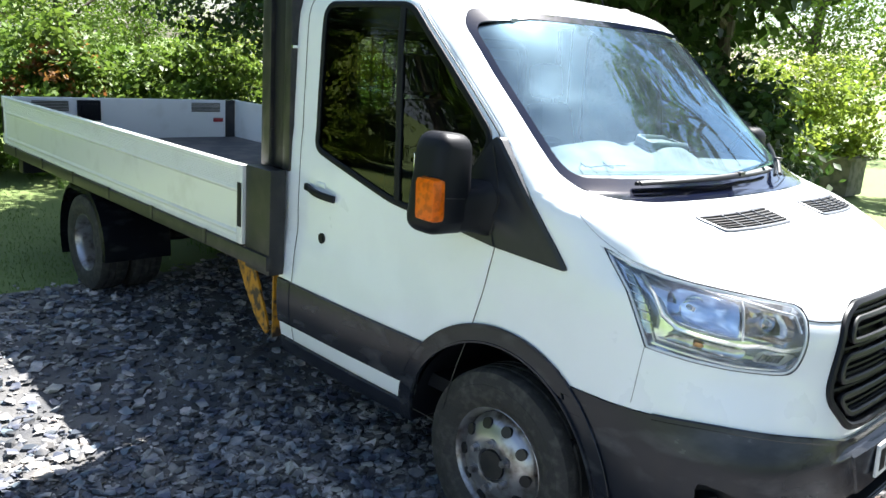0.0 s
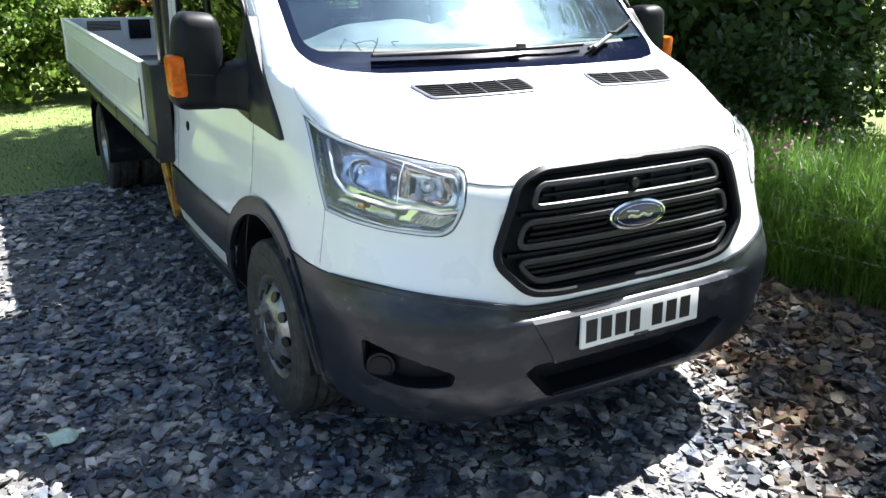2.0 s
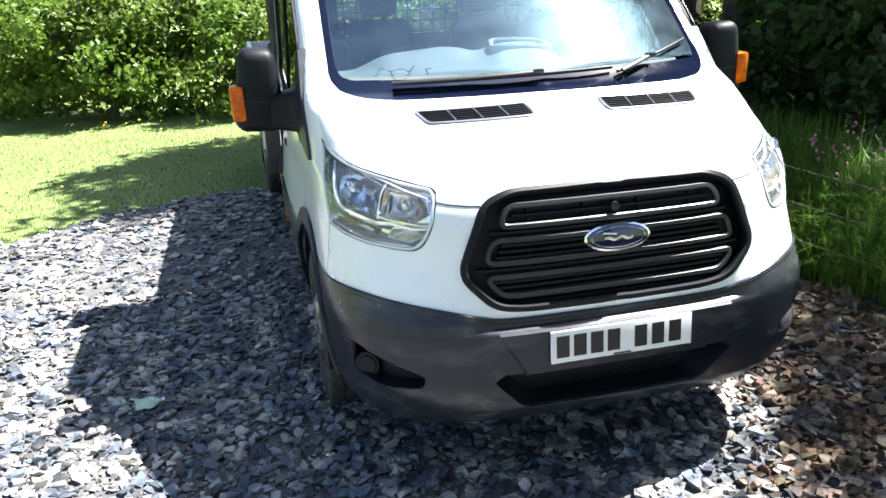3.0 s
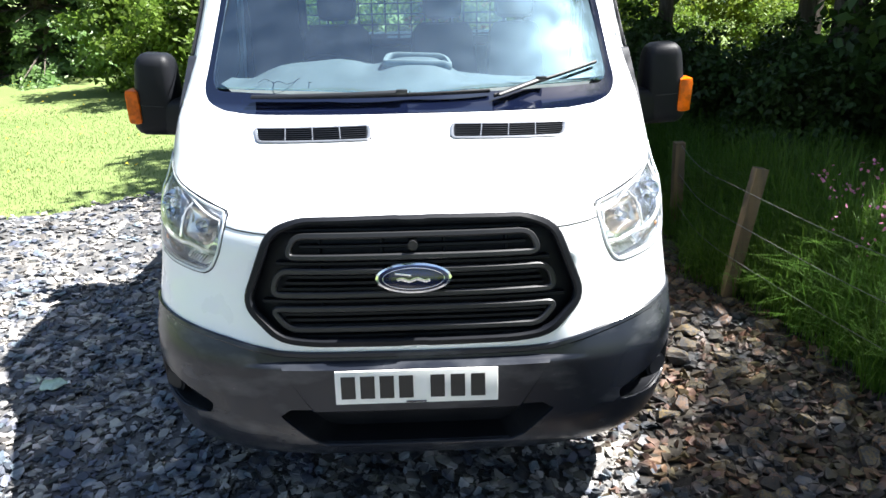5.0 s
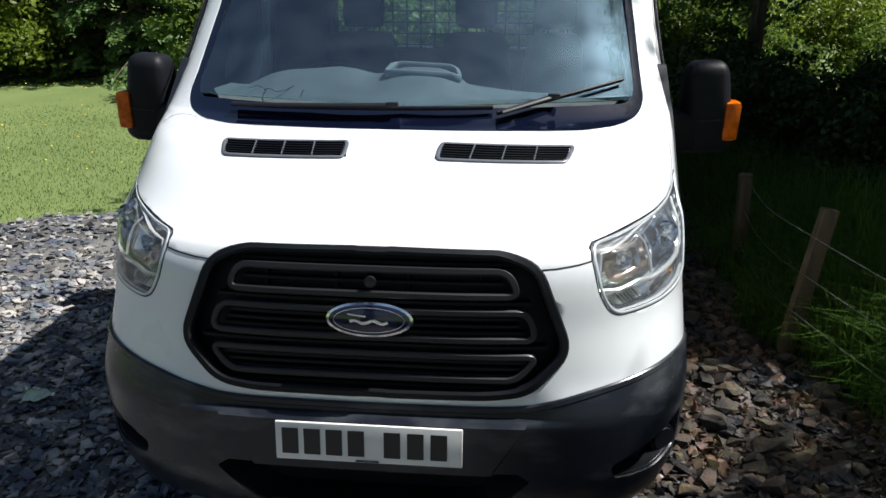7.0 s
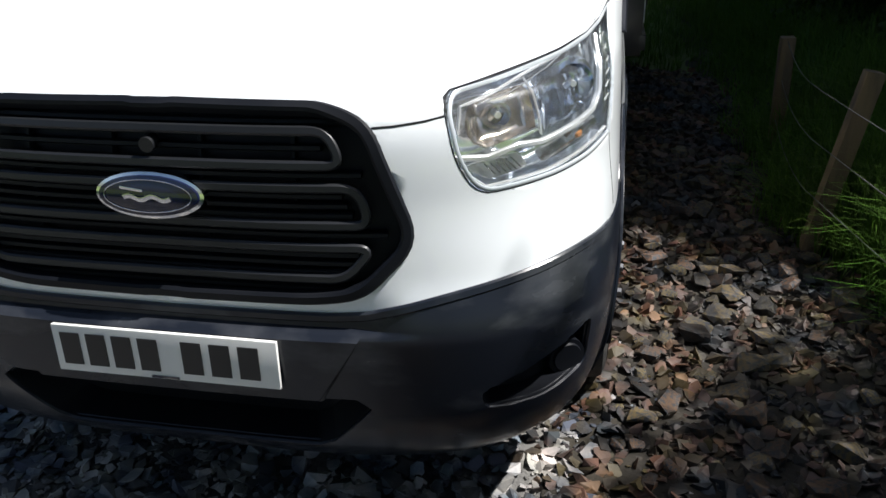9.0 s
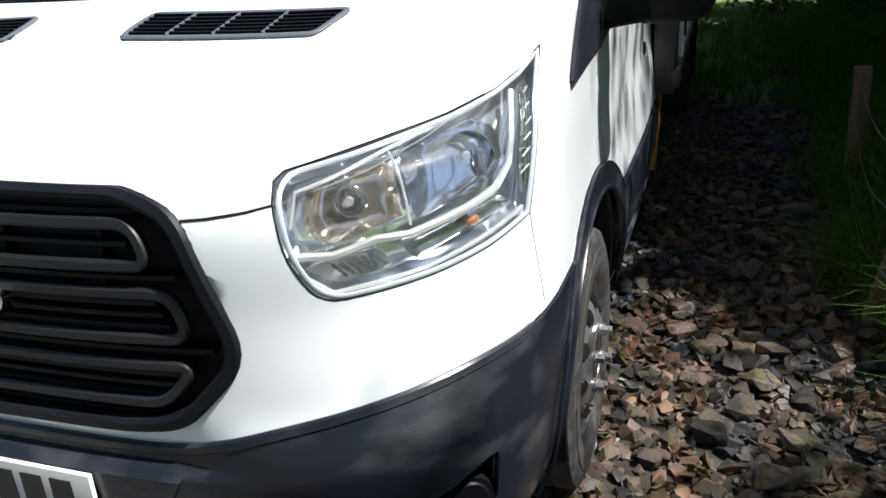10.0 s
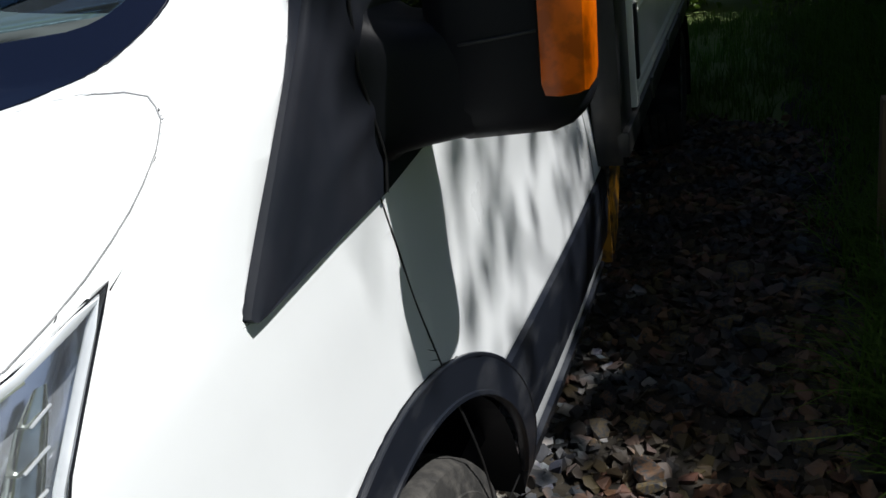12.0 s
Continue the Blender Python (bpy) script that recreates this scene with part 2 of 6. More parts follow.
# ---- the cab's skin: height, front line, half width, corner depth, corner power, bow of the front ----
SECTIONS = np.array([
    (0.31, -0.955, 0.905, 0.80, 3.6, 0), (0.37, -1.000, 0.930, 0.86, 3.8, 0), (0.50, -1.030, 0.952, 0.90, 4.0, 0), (0.66, -1.032, 0.960, 0.90, 4.0, 0),
    (0.80, -1.002, 0.956, 0.90, 3.7, 0), (0.96, -0.985, 0.950, 0.90, 3.3, 0), (1.06, -0.970, 0.946, 0.90, 3.3, 0), (1.13, -0.940, 0.942, 0.88, 3.2, 0),
    (1.18, -0.850, 0.940, 0.82, 3.0, 0), (1.26, -0.720, 0.938, 0.70, 2.7, 0), (1.32, -0.600, 0.936, 0.55, 2.55, 0.03), (1.352, -0.480, 0.935, 0.40, 2.8, 0.09),
    (1.376, -0.375, 0.934, 0.29, 4.0, 0.16), (1.40, -0.330, 0.932, 0.25, 6.0, 0.22), (1.70, 0.022, 0.890, 0.25, 6.0, 0.22), (2.005, 0.375, 0.834, 0.25, 6.0, 0.20),
    (2.05, 0.450, 0.803, 0.28, 5.0, 0.17), (2.09, 0.570, 0.752, 0.32, 4.0, 0.12), (2.11, 0.720, 0.660, 0.38, 3.4, 0.06), (2.12, 0.950, 0.450, 0.45, 3.0, 0)])
CAB_REAR = 1.44


def section(z):
    """The row of SECTIONS at a height, smoothed between its neighbours."""
    s, zs = SECTIONS, SECTIONS[:, 0]
    z = min(max(z, zs[0]), zs[-1])
    i = int(min(max(np.searchsorted(zs, z) - 1, 0), len(zs) - 2))
    out = []
    t = (z - zs[i]) / (zs[i + 1] - zs[i])
    for k in range(1, 6):
        d = np.diff(s[:, k]) / np.diff(zs)

        def slope(j):
            if j == 0 or j == len(zs) - 1:
                return d[min(j, len(d) - 1)]
            a, b = d[j - 1], d[j]
            return 0.0 if a * b <= 0 else 2 * a * b / (a + b)
        h = zs[i + 1] - zs[i]
        m0, m1 = slope(i) * h, slope(i + 1) * h
        p0, p1 = s[i, k], s[i + 1, k]
        out.append(p0 * (2 * t**3 - 3 * t**2 + 1) + m0 * (t**3 - 2 * t**2 + t) + p1 * (3 * t**2 - 2 * t**3) + m1 * (t**3 - t**2))
    return out


def ledge(x, z):
    """How far the shelf above the plate is set back."""
    smooth = lambda a, b, v: (lambda t: t * t * (3 - 2 * t))(min(max((v - a) / (b - a), 0), 1))
    return 0.024 * smooth(0.675, 0.688, z) * (1 - smooth(0.70, 0.80, z)) * (1 - smooth(0.40, 0.56, abs(x)))


def front_y(x, z):
    """Where the cab's front face lies, at half width x and height z."""
    yf, w, c, n, bow = section(z)
    q = min(abs(x) / w, 1.0)
    return yf + c * (1 - (1 - q**n) ** (1 / n)) + bow * q * q + ledge(x, z)


def widen(y, z):
    k = min(max((y + 0.3) / 1.3, 0), 1)
    low = math.exp(-((z - 0.62) / 0.22) ** 2) * 0.012
    low -= 0.009 * math.exp(-((z - 0.99) / 0.085) ** 2)
    high = 0.060 * min(1, max(0, (z - 1.45) / 0.5))
    return (0.028 + high) * k * k * (3 - 2 * k) + low * k


def side_x(y, z):
    """Half width of the cab's flank."""
    return section(z)[1] + widen(y, z)


def skin_half():
    zs = sorted(set(np.concatenate([np.linspace(0.31, 1.13, 46), np.linspace(0.664, 0.70, 9), np.linspace(1.13, 1.40, 26), np.linspace(1.34, 1.40, 16), np.linspace(1.42, 2.0, 36), np.linspace(2.0, 2.12, 16)]).round(4)))
    bm, grid = bmesh.new(), []
    for z in zs:
        yf, w, c, n, bow = section(z)
        row = []
        for k in range(41):
            a = math.pi / 2 * k / 40
            row.append((w * math.sin(a) ** (2 / n), yf + c * (1 - math.cos(a) ** (2 / n)) + bow * math.sin(a) ** (4 / n)))
        y0 = yf + c + bow
        for k in range(1, 37):
            row.append((w, y0 + (CAB_REAR - y0) * k / 36))
        grid.append([bm.verts.new((x + (widen(y, z) if x > 0.5 * w else 0) * min(1, max(0, (x / w - 0.5) * 2)), y + (ledge(x, z) if y < -0.5 else 0), z)) for x, y in row])
    top = [bm.verts.new((0, v.co.y, v.co.z + 0.004)) for v in grid[-1]]
    grid.append(top)
    for a, b in zip(grid, grid[1:]):
        for k in range(len(a) - 1):
            bm.faces.new((a[k], a[k + 1], b[k + 1], b[k]))
    bmesh.ops.remove_doubles(bm, verts=bm.verts[:], dist=1e-5)
    bmesh.ops.dissolve_degenerate(bm, edges=bm.edges[:], dist=1e-5)
    bm.normal_update()
    return bm


FRONT = (Vector((1, 0, 0)), Vector((0, 0, 1)))
SIDE = (Vector((0, 1, 0)), Vector((0, 0, 1)))
CORNER = (Vector((0.70711, 0.70711, 0)), Vector((0, 0, 1)))


def inside(p, poly):
    x, y, hit = p[0], p[1], False
    for i in range(len(poly)):
        (ax, ay), (bx, by) = poly[i - 1], poly[i]
        if (ay > y) != (by > y) and x < (bx - ax) * (y - ay) / (by - ay) + ax:
            hit = not hit
    return hit


def cut(bm, poly, axes, where):
    """Scores the outline of poly, seen along axes, into the faces for which where(centre) holds."""
    e1, e2 = axes
    for i in range(len(poly)):
        a, b = Vector(poly[i - 1]), Vector(poly[i])
        d = b - a
        if d.length < 1e-6:
            continue
        normal = (e1 * -d.y + e2 * d.x).normalized()
        lo, hi = (min(a.x, b.x) - 0.05, min(a.y, b.y) - 0.035), (max(a.x, b.x) + 0.05, max(a.y, b.y) + 0.035)
        faces = []
        for f in bm.faces:
            c = f.calc_center_median()
            u, v = c.dot(e1), c.dot(e2)
            if lo[0] < u < hi[0] and lo[1] < v < hi[1] and where(c):
                faces.append(f)
        if faces:
            geom = faces + list({e for f in faces for e in f.edges}) + list({v for f in faces for v in f.verts})
            bmesh.ops.bisect_plane(bm, geom=geom, dist=2e-4, plane_co=e1 * a.x + e2 * a.y, plane_no=normal)


def circle(cy, cz, r, n=40):
    return [(cy + r * math.cos(2 * math.pi * k / n), cz + r * math.sin(2 * math.pi * k / n)) for k in range(n)]


GRILLE = rounded([(-0.2, 1.150), (0.37, 1.146), (0.462, 1.110), (0.552, 0.876), (0.44, 0.758), (0.34, 0.742), (-0.2, 0.738)], 0.05)
def flowing(pts, n=5):
    """A smooth line through points."""
    out = []
    for i in range(len(pts) - 1):
        p0, p1, p2, p3 = [Vector(pts[min(max(i + k, 0), len(pts) - 1)]) for k in (-1, 0, 1, 2)]
        for j in range(n):
            t = j / n
            out.append(tuple(0.5 * (2 * p1 + (p2 - p0) * t + (2 * p0 - 5 * p1 + 4 * p2 - p3) * t * t + (3 * p1 - p0 - 3 * p2 + p3) * t**3)))
    return out + [tuple(pts[-1])]


BUMPER_LINE = flowing([(0.30, 0.7145), (0.38, 0.716), (0.44, 0.722), (0.50, 0.738), (0.62, 0.765), (0.78, 0.790), (0.88, 0.797), (0.95, 0.780)])
BUMPER_TOP = [(-0.3, 0.2), (-0.3, 0.714)] + BUMPER_LINE + [(1.1, 0.765), (1.1, 0.2)]
HEADLAMP = [(0.402, 1.254), (0.33, 1.2265), (0.25, 1.207), (0.14, 1.190), (0.02, 1.176), (-0.06, 1.166)] + [tuple(p) for p in rounded([(-0.06, 1.166), (-0.200, 1.150), (-0.205, 1.04), (-0.165, 0.956), (0.03, 0.964)], 0.05)[6:-6]] + [(0.03, 0.964), (0.15, 0.972), (0.270, 0.985), (0.300, 1.06), (0.335, 1.145)]
BONNET = [(-0.3, 1.10), (0.44, 1.10), (0.50, 1.102), (0.56, 1.108), (0.62, 1.12), (0.75, 1.15), (0.87, 1.22), (0.889, 1.255), (0.897, 1.29), (0.898, 1.32), (0.895, 1.338), (0.880, 1.360), (0.850, 1.377), (0.79, 1.384), (0.72, 1.376), (0.62, 1.371), (0.4, 1.372), (-0.3, 1.374)]
BONNET = BONNET[:4] + [(Vector(a).lerp(Vector(b), t)[0], Vector(a).lerp(Vector(b), t)[1]) for a, b in zip(BONNET[4:14], BONNET[5:15]) for t in (0.25, 0.75)] + BONNET[14:]
SCREEN = [(-0.3, 1.376), (0.4, 1.374), (0.60, 1.373)] + [tuple(p) for p in rounded([(0.60, 1.373), (0.72, 1.379), (0.795, 1.398), (0.828, 1.44), (0.803, 1.940), (0.745, 1.998), (0.5, 2.004)], 0.03)[6:-6]] + [(0.5, 2.004), (-0.3, 2.008)]
CLEAR = [(-0.3, 1.430)] + [tuple(p) for p in rounded([(0.55, 1.430), (0.797, 1.440), (0.772, 1.945), (0.5, 1.978)], 0.06)[6:-6]] + [(0.5, 1.978), (-0.3, 1.978)]
DOOR = [tuple(p) for p in rounded([(1.325, 0.40), (1.325, 2.0), (1.27, 2.055), (0.68, 2.05), (0.13, 1.55), (0.10, 1.30), (0.093, 1.168), (0.125, 1.0), (0.165, 0.83), (0.30, 0.40)], 0.03, 3)]
WINDOW = [tuple(p) for p in rounded([(1.20, 1.995), (1.205, 1.375), (1.10, 1.345), (0.66, 1.232), (0.37, 1.20), (0.165, 1.535), (0.66, 1.995)], 0.06)]
CLAD = [tuple(p) for p in rounded([(-0.235, 1.152), (0.06, 1.475), (0.135, 1.555), (0.165, 1.535), (0.37, 1.20), (0.093, 1.165)], 0.02, 3)]
MOULD = [(1.5, 0.722), (0.38, 0.715), (0.40, 0.508), (1.5, 0.500)]
SILL = [(1.5, 0.423), (0.2, 0.423), (0.2, 0.2), (1.5, 0.2)]
ARCH_IN, ARCH_OUT = circle(0.01, 0.36, 0.455, 64), circle(0.01, 0.36, 0.522, 64)
INTAKE = [(-0.2, 0.522), (0.415, 0.522), (0.445, 0.50), (0.35, 0.395), (0.31, 0.375), (-0.2, 0.375)]
FOG = [tuple(p) for p in rounded([(-0.205, 0.532), (-0.06, 0.588), (0.098, 0.622), (0.088, 0.505), (-0.05, 0.482), (-0.195, 0.492)], 0.025, 4)]


def flank(c):
    return c.x > 0.55 and c.y > -0.62


def label_of(c):
    f, s, k = (c.x, c.z), (c.y, c.z), (c.dot(CORNER[0]), c.z)
    ahead = c.y < 0.6
    if flank(c):
        if inside(s, ARCH_IN) or (c.z < 0.345 and c.y > -0.3):
            return "none"
        if inside(s, ARCH_OUT) and c.z > 0.35 and not (c.y < -0.2 and c.z < 0.74):
            return "arch"
        if c.y > -0.2 and inside(s, SILL):
            return "sill"
        if c.y > 0.2 and inside(s, MOULD):
            return "moulding_front" if inside(s, DOOR) else "moulding_rear"
        if c.z > 1.1 and inside(s, CLAD):
            return "cladding"
        if c.z > 1.1 and inside(s, WINDOW):
            return "window"
        if inside(s, DOOR):
            return "door"
        if c.y > 1.0 and s[0] > 1.3 and c.z < 2.05:
            return "pillar"
    if c.x < 0.97 and c.y < 0.75 and 1.36 < c.z < 2.03 and inside(f, SCREEN) and c.y < front_y(c.x, c.z) + 0.05:
        return "glass" if inside(f, CLEAR) else "border"
    if c.y < -0.28 and 0.9 < c.z < 1.27 and inside(k, HEADLAMP):
        return "headlamp"
    if c.y < -0.7 and inside(f, GRILLE):
        return "grille"
    if c.y < 0 and c.z < 1.41 and inside(f, BONNET):
        return "bonnet"
    if c.y < -0.2 and inside(f, BUMPER_TOP):
        if c.y < -0.8 and inside(f, INTAKE):
            return "intake"
        if inside(k, FOG) and c.x > 0.5:
            return "fog"
        return "bumper"
    if c.z > 2.045:
        return "roof"
    return "wing"


def skin_parts():
    bm = skin_half()
    cut(bm, SCREEN, FRONT, lambda c: c.y < 0.75 and c.z > 1.3)
    cut(bm, CLEAR, FRONT, lambda c: c.y < 0.75 and c.z > 1.3)
    cut(bm, BONNET, FRONT, lambda c: c.y < 0.0 and c.z < 1.45)
    cut(bm, GRILLE, FRONT, lambda c: c.y < -0.6 and c.z < 1.3)
    cut(bm, BUMPER_TOP, FRONT, lambda c: c.y < -0.2)
    cut(bm, INTAKE, FRONT, lambda c: c.y < -0.7)
    cut(bm, HEADLAMP, CORNER, lambda c: c.y < -0.2 and c.x > 0.4)
    cut(bm, FOG, CORNER, lambda c: c.y < -0.3 and c.x > 0.5)
    for poly in (ARCH_IN, ARCH_OUT, SILL, MOULD, CLAD, WINDOW, DOOR):
        cut(bm, poly, SIDE, flank)
    cut(bm, [(-0.3, 0.345), (1.6, 0.345), (1.6, 0.2), (-0.3, 0.2)], SIDE, flank)
    cut(bm, [(1.0, 2.045), (1.6, 2.045), (1.6, 2.2)], SIDE, lambda c: c.z > 1.9)
    groups = {}
    for f in bm.faces:
        groups.setdefault(label_of(f.calc_center_median()), []).append([tuple(v.co) for v in f.verts])
    bm.free()
    return groups


def patch(faces, both=False, mirror=False, flip=False):
    bm = bmesh.new()
    for sign in ((1, -1) if both else ((-1,) if mirror else (1,))):
        for co in faces:
            vs = [bm.verts.new((x * sign, y, z)) for x, y, z in co]
            bm.faces.new(vs if (sign > 0) != flip else vs[::-1])
    bmesh.ops.remove_doubles(bm, verts=bm.verts[:], dist=3e-4)
    bmesh.ops.dissolve_degenerate(bm, edges=bm.edges[:], dist=2e-4)
    bm.normal_update()
    return bm


def panel(bm, gap=0.0036, deep=0.018, proud=0.0):
    """Turns the edges of a patch down into a shut line."""
    if proud:
        for v in bm.verts:
            v.co += v.normal * proud
    rim = {v for e in bm.edges if e.is_boundary for v in e.verts}
    keep = {v: v.normal.copy() for v in rim}
    bmesh.ops.inset_region(bm, faces=bm.faces[:], thickness=gap, depth=0, use_even_offset=False, use_boundary=True)
    for v, n in keep.items():
        if v.is_valid:
            v.co -= n * deep
    bm.normal_update()
    return bm


def cladding_sheet(sgn):
    """The mirror cladding: a raised strip along its front edge and two ribs that run to the mirror's arm."""
    ease = lambda a, b, v: (lambda t: t * t * (3 - 2 * t))(min(max((v - a) / (b - a), 0), 1))
    front, way = Vector((-0.235, 1.152)), Vector((0.37, 0.403)).normalized()

    def place(y, z):
        p = Vector((y, z))
        d = abs((p - front).x * way.y - (p - front).y * way.x)
        lift = 0.004 * ease(0.0, 0.012, d) - 0.002 * ease(0.030, 0.060, d)
        for q, r in (((-0.07, 1.215), (0.10, 1.275)), ((0.0, 1.325), (0.12, 1.375))):
            q, r = Vector(q), Vector(r)
            t = min(max((p - q).dot(r - q) / (r - q).length_squared, 0), 1)
            lift += 0.007 * ease(0, 0.9, t) * math.exp(-((p - q.lerp(r, t)).length / 0.022) ** 2)
        return (sgn * (side_x(y, z) + 0.006 + lift), y, z)
    level = [z for _, z in CLAD]
    bm = pane(CLAD, min(level), max(level), place, 64, 48)
    rim = [e for e in bm.edges if e.is_boundary]
    for v in [v for v in bmesh.ops.extrude_edge_only(bm, edges=rim)["geom"] if isinstance(v, bmesh.types.BMVert)]:
        v.co.x -= sgn * 0.035
    bmesh.ops.recalc_face_normals(bm, faces=bm.faces[:])
    return bm


def recess(bm, push, shrink=0.92):
    """Sinks a patch by push and walls its rim."""
    rim = [e for e in bm.edges if e.is_boundary]
    old = bm.faces[:]
    out = bmesh.ops.extrude_edge_only(bm, edges=rim)["geom"]
    moved = {v for f in old for v in f.verts}
    fresh = [v for v in out if isinstance(v, bmesh.types.BMVert)]
    mid = sum((v.co for v in moved), Vector()) / len(moved)
    for v in moved:
        v.co = mid + (v.co - mid) * shrink + Vector(push)
    bmesh.ops.recalc_face_normals(bm, faces=bm.faces[:])
    return bm


def islands(faces):
    """Splits a list of faces into its unconnected pieces."""
    keys, parent = {}, list(range(len(faces)))

    def root(i):
        while parent[i] != i:
            i = parent[i]
        return i
    for i, co in enumerate(faces):
        for p in co:
            k = tuple(round(c, 3) for c in p)
            if k in keys:
                parent[root(i)] = root(keys[k])
            keys[k] = i
    out = {}
    for i, co in enumerate(faces):
        out.setdefault(root(i), []).append(co)
    return [f for f in out.values() if len(f) > 6]


truck = tagged(new("flatbed_truck"), "white flatbed pickup truck with black bumper parked on slate chippings", "truck")
skin = skin_parts()
part("bonnet", panel(patch(skin["bonnet"], both=True), 0.0022, 0.0008), WHITE, truck, "white bonnet")
part("roof", panel(patch(skin["roof"], both=True), 0.001, 0.002), WHITE, truck)
bumper = part("bumper", panel(patch(skin["bumper"], both=True), 0.004, 0.014, 0.006), BUMPER, truck, "scuffed dark grey plastic bumper")
windscreen = part("windscreen_border", panel(patch(skin["border"], both=True), 0.002, 0.006), FRIT, truck)


def scan(poly, v):
    """The span of a polygon at height v."""
    hits = []
    for i in range(len(poly)):
        (au, av), (bu, bv) = poly[i - 1], poly[i]
        if (av > v) != (bv > v):
            hits.append(au + (bu - au) * (v - av) / (bv - av))
    return (min(hits), max(hits)) if len(hits) > 1 else None


def pane(poly, v0, v1, place, rows=36, cols=40, both=False):
    """A clean sheet of glass that fills an outline."""
    bm, last = bmesh.new(), None
    for j in range(rows + 1):
        span = scan(poly, v0 + (v1 - v0) * (0.002 + 0.996 * j / rows))
        lo, hi = (-span[1], span[1]) if both else span
        row = [bm.verts.new(place(lo + (hi - lo) * i / cols, v0 + (v1 - v0) * j / rows)) for i in range(cols + 1)]
        if last:
            for i in range(cols):
                bm.faces.new((last[i], last[i + 1], row[i + 1], row[i]))
        last = row
    return bm


glass_ob = part("windscreen", pane(CLEAR, 1.430, 1.977, lambda x, z: (x * 1.012, front_y(x * 1.012, z) + 0.003, z), both=True), WINDSCREEN, truck, "clear glass windscreen with tree reflections", 0)
glass_ob.data.shade_smooth()
glass_ob.visible_shadow = False
part("grille_backing", recess(patch(skin["grille"], both=True), (0, 0.05, 0), 0.99), BLACKPL, truck)
part("lower_intake", recess(patch(skin["intake"], both=True), (0, 0.09, 0.01), 0.9), BLACKPL, truck)
doors = []
for sgn in (1, -1):
    mir = sgn < 0
    for piece in islands(skin["wing"]):
        part("wing_and_pillar", panel(patch(piece, mirror=mir), 0.003, 0.0015), WHITE, truck)
    part("rear_pillar", panel(patch(skin["pillar"] + skin.get("none_", []), mirror=mir)), WHITE, truck)
    part("wheel_arch_trim", panel(patch(skin["arch"], mirror=mir), 0.004, 0.012, 0.012), BUMPER, truck)
    part("sill", panel(patch(skin["sill"], mirror=mir), 0.004, 0.02, 0.012), BUMPER, truck)
    part("mirror_cladding", cladding_sheet(sgn), CLADDING, truck)
    door = part("door", panel(patch(skin["door"], mirror=mir), 0.003, 0.002), WHITE, truck)
    doors.append(door)
    w = part("side_window", pane(WINDOW, 1.205, 1.993, lambda y, z: (sgn * (side_x(y, z) - 0.006), y, z), 20, 24), SIDEGLASS, door, "", 0)
    w.data.shade_smooth()
    if sgn < 0:
        w.data.flip_normals()
    part("moulding", panel(patch(skin["moulding_front"], mirror=mir), 0.005, 0.012, 0.010), BUMPER, door)
    part("moulding", panel(patch(skin["moulding_rear"], mirror=mir), 0.005, 0.012, 0.010), BUMPER, truck)
    part("fog_recess", recess(patch(skin["fog"], mirror=mir), (-0.03 * sgn, 0.045, 0), 0.9), BLACKPL, truck)
    lamp = part("headlamp", recess(patch(skin["headlamp"], mirror=mir), (-0.035 * sgn, 0.05, 0), 0.93), HOUSING, truck, "clear-lensed headlamp with chrome reflector")
    lens = part("lens", patch(skin["headlamp"], mirror=mir), LENS, lamp, "", 60)
    lens.visible_shadow = False


# ---- fittings on the cab's face ----
def front_n(x, z):
    e = 0.004
    a = Vector((x + e, front_y(x + e, z), z)) - Vector((x - e, front_y(x - e, z), z))
    b = Vector((x, front_y(x, z + e), z + e)) - Vector((x, front_y(x, z - e), z - e))
    return a.cross(b).normalized()


def on_front(x, z, off=0.0):
    return Vector((x, front_y(x, z), z)) + front_n(x, z) * off


def on_side(sgn, y, z, off=0.0):
    return Vector((sgn * (side_x(y, z) + off), y, z))


def along(poly, step=0.03, closed=True):
    out = []
    ends = zip(poly, poly[1:] + poly[:1]) if closed else zip(poly, poly[1:])
    for a, b in ends:
        a, b = Vector(a), Vector(b)
        n = max(1, int((b - a).length / step))
        out += [a.lerp(b, k / n) for k in range(n)]
    return out if closed else out + [Vector(poly[-1])]


def bar_on_front(bm, poly, w, h, off=0.0, closed=True):
    pts = along([tuple(p) for p in poly], 0.03, closed)
    sweep(bm, [on_front(p[0], p[1], off) for p in pts], w, h, closed=closed, out=[front_n(p[0], p[1]) for p in pts])


def mirrored(pts):
    return pts + [(-x, z) for x, z in reversed(pts)]


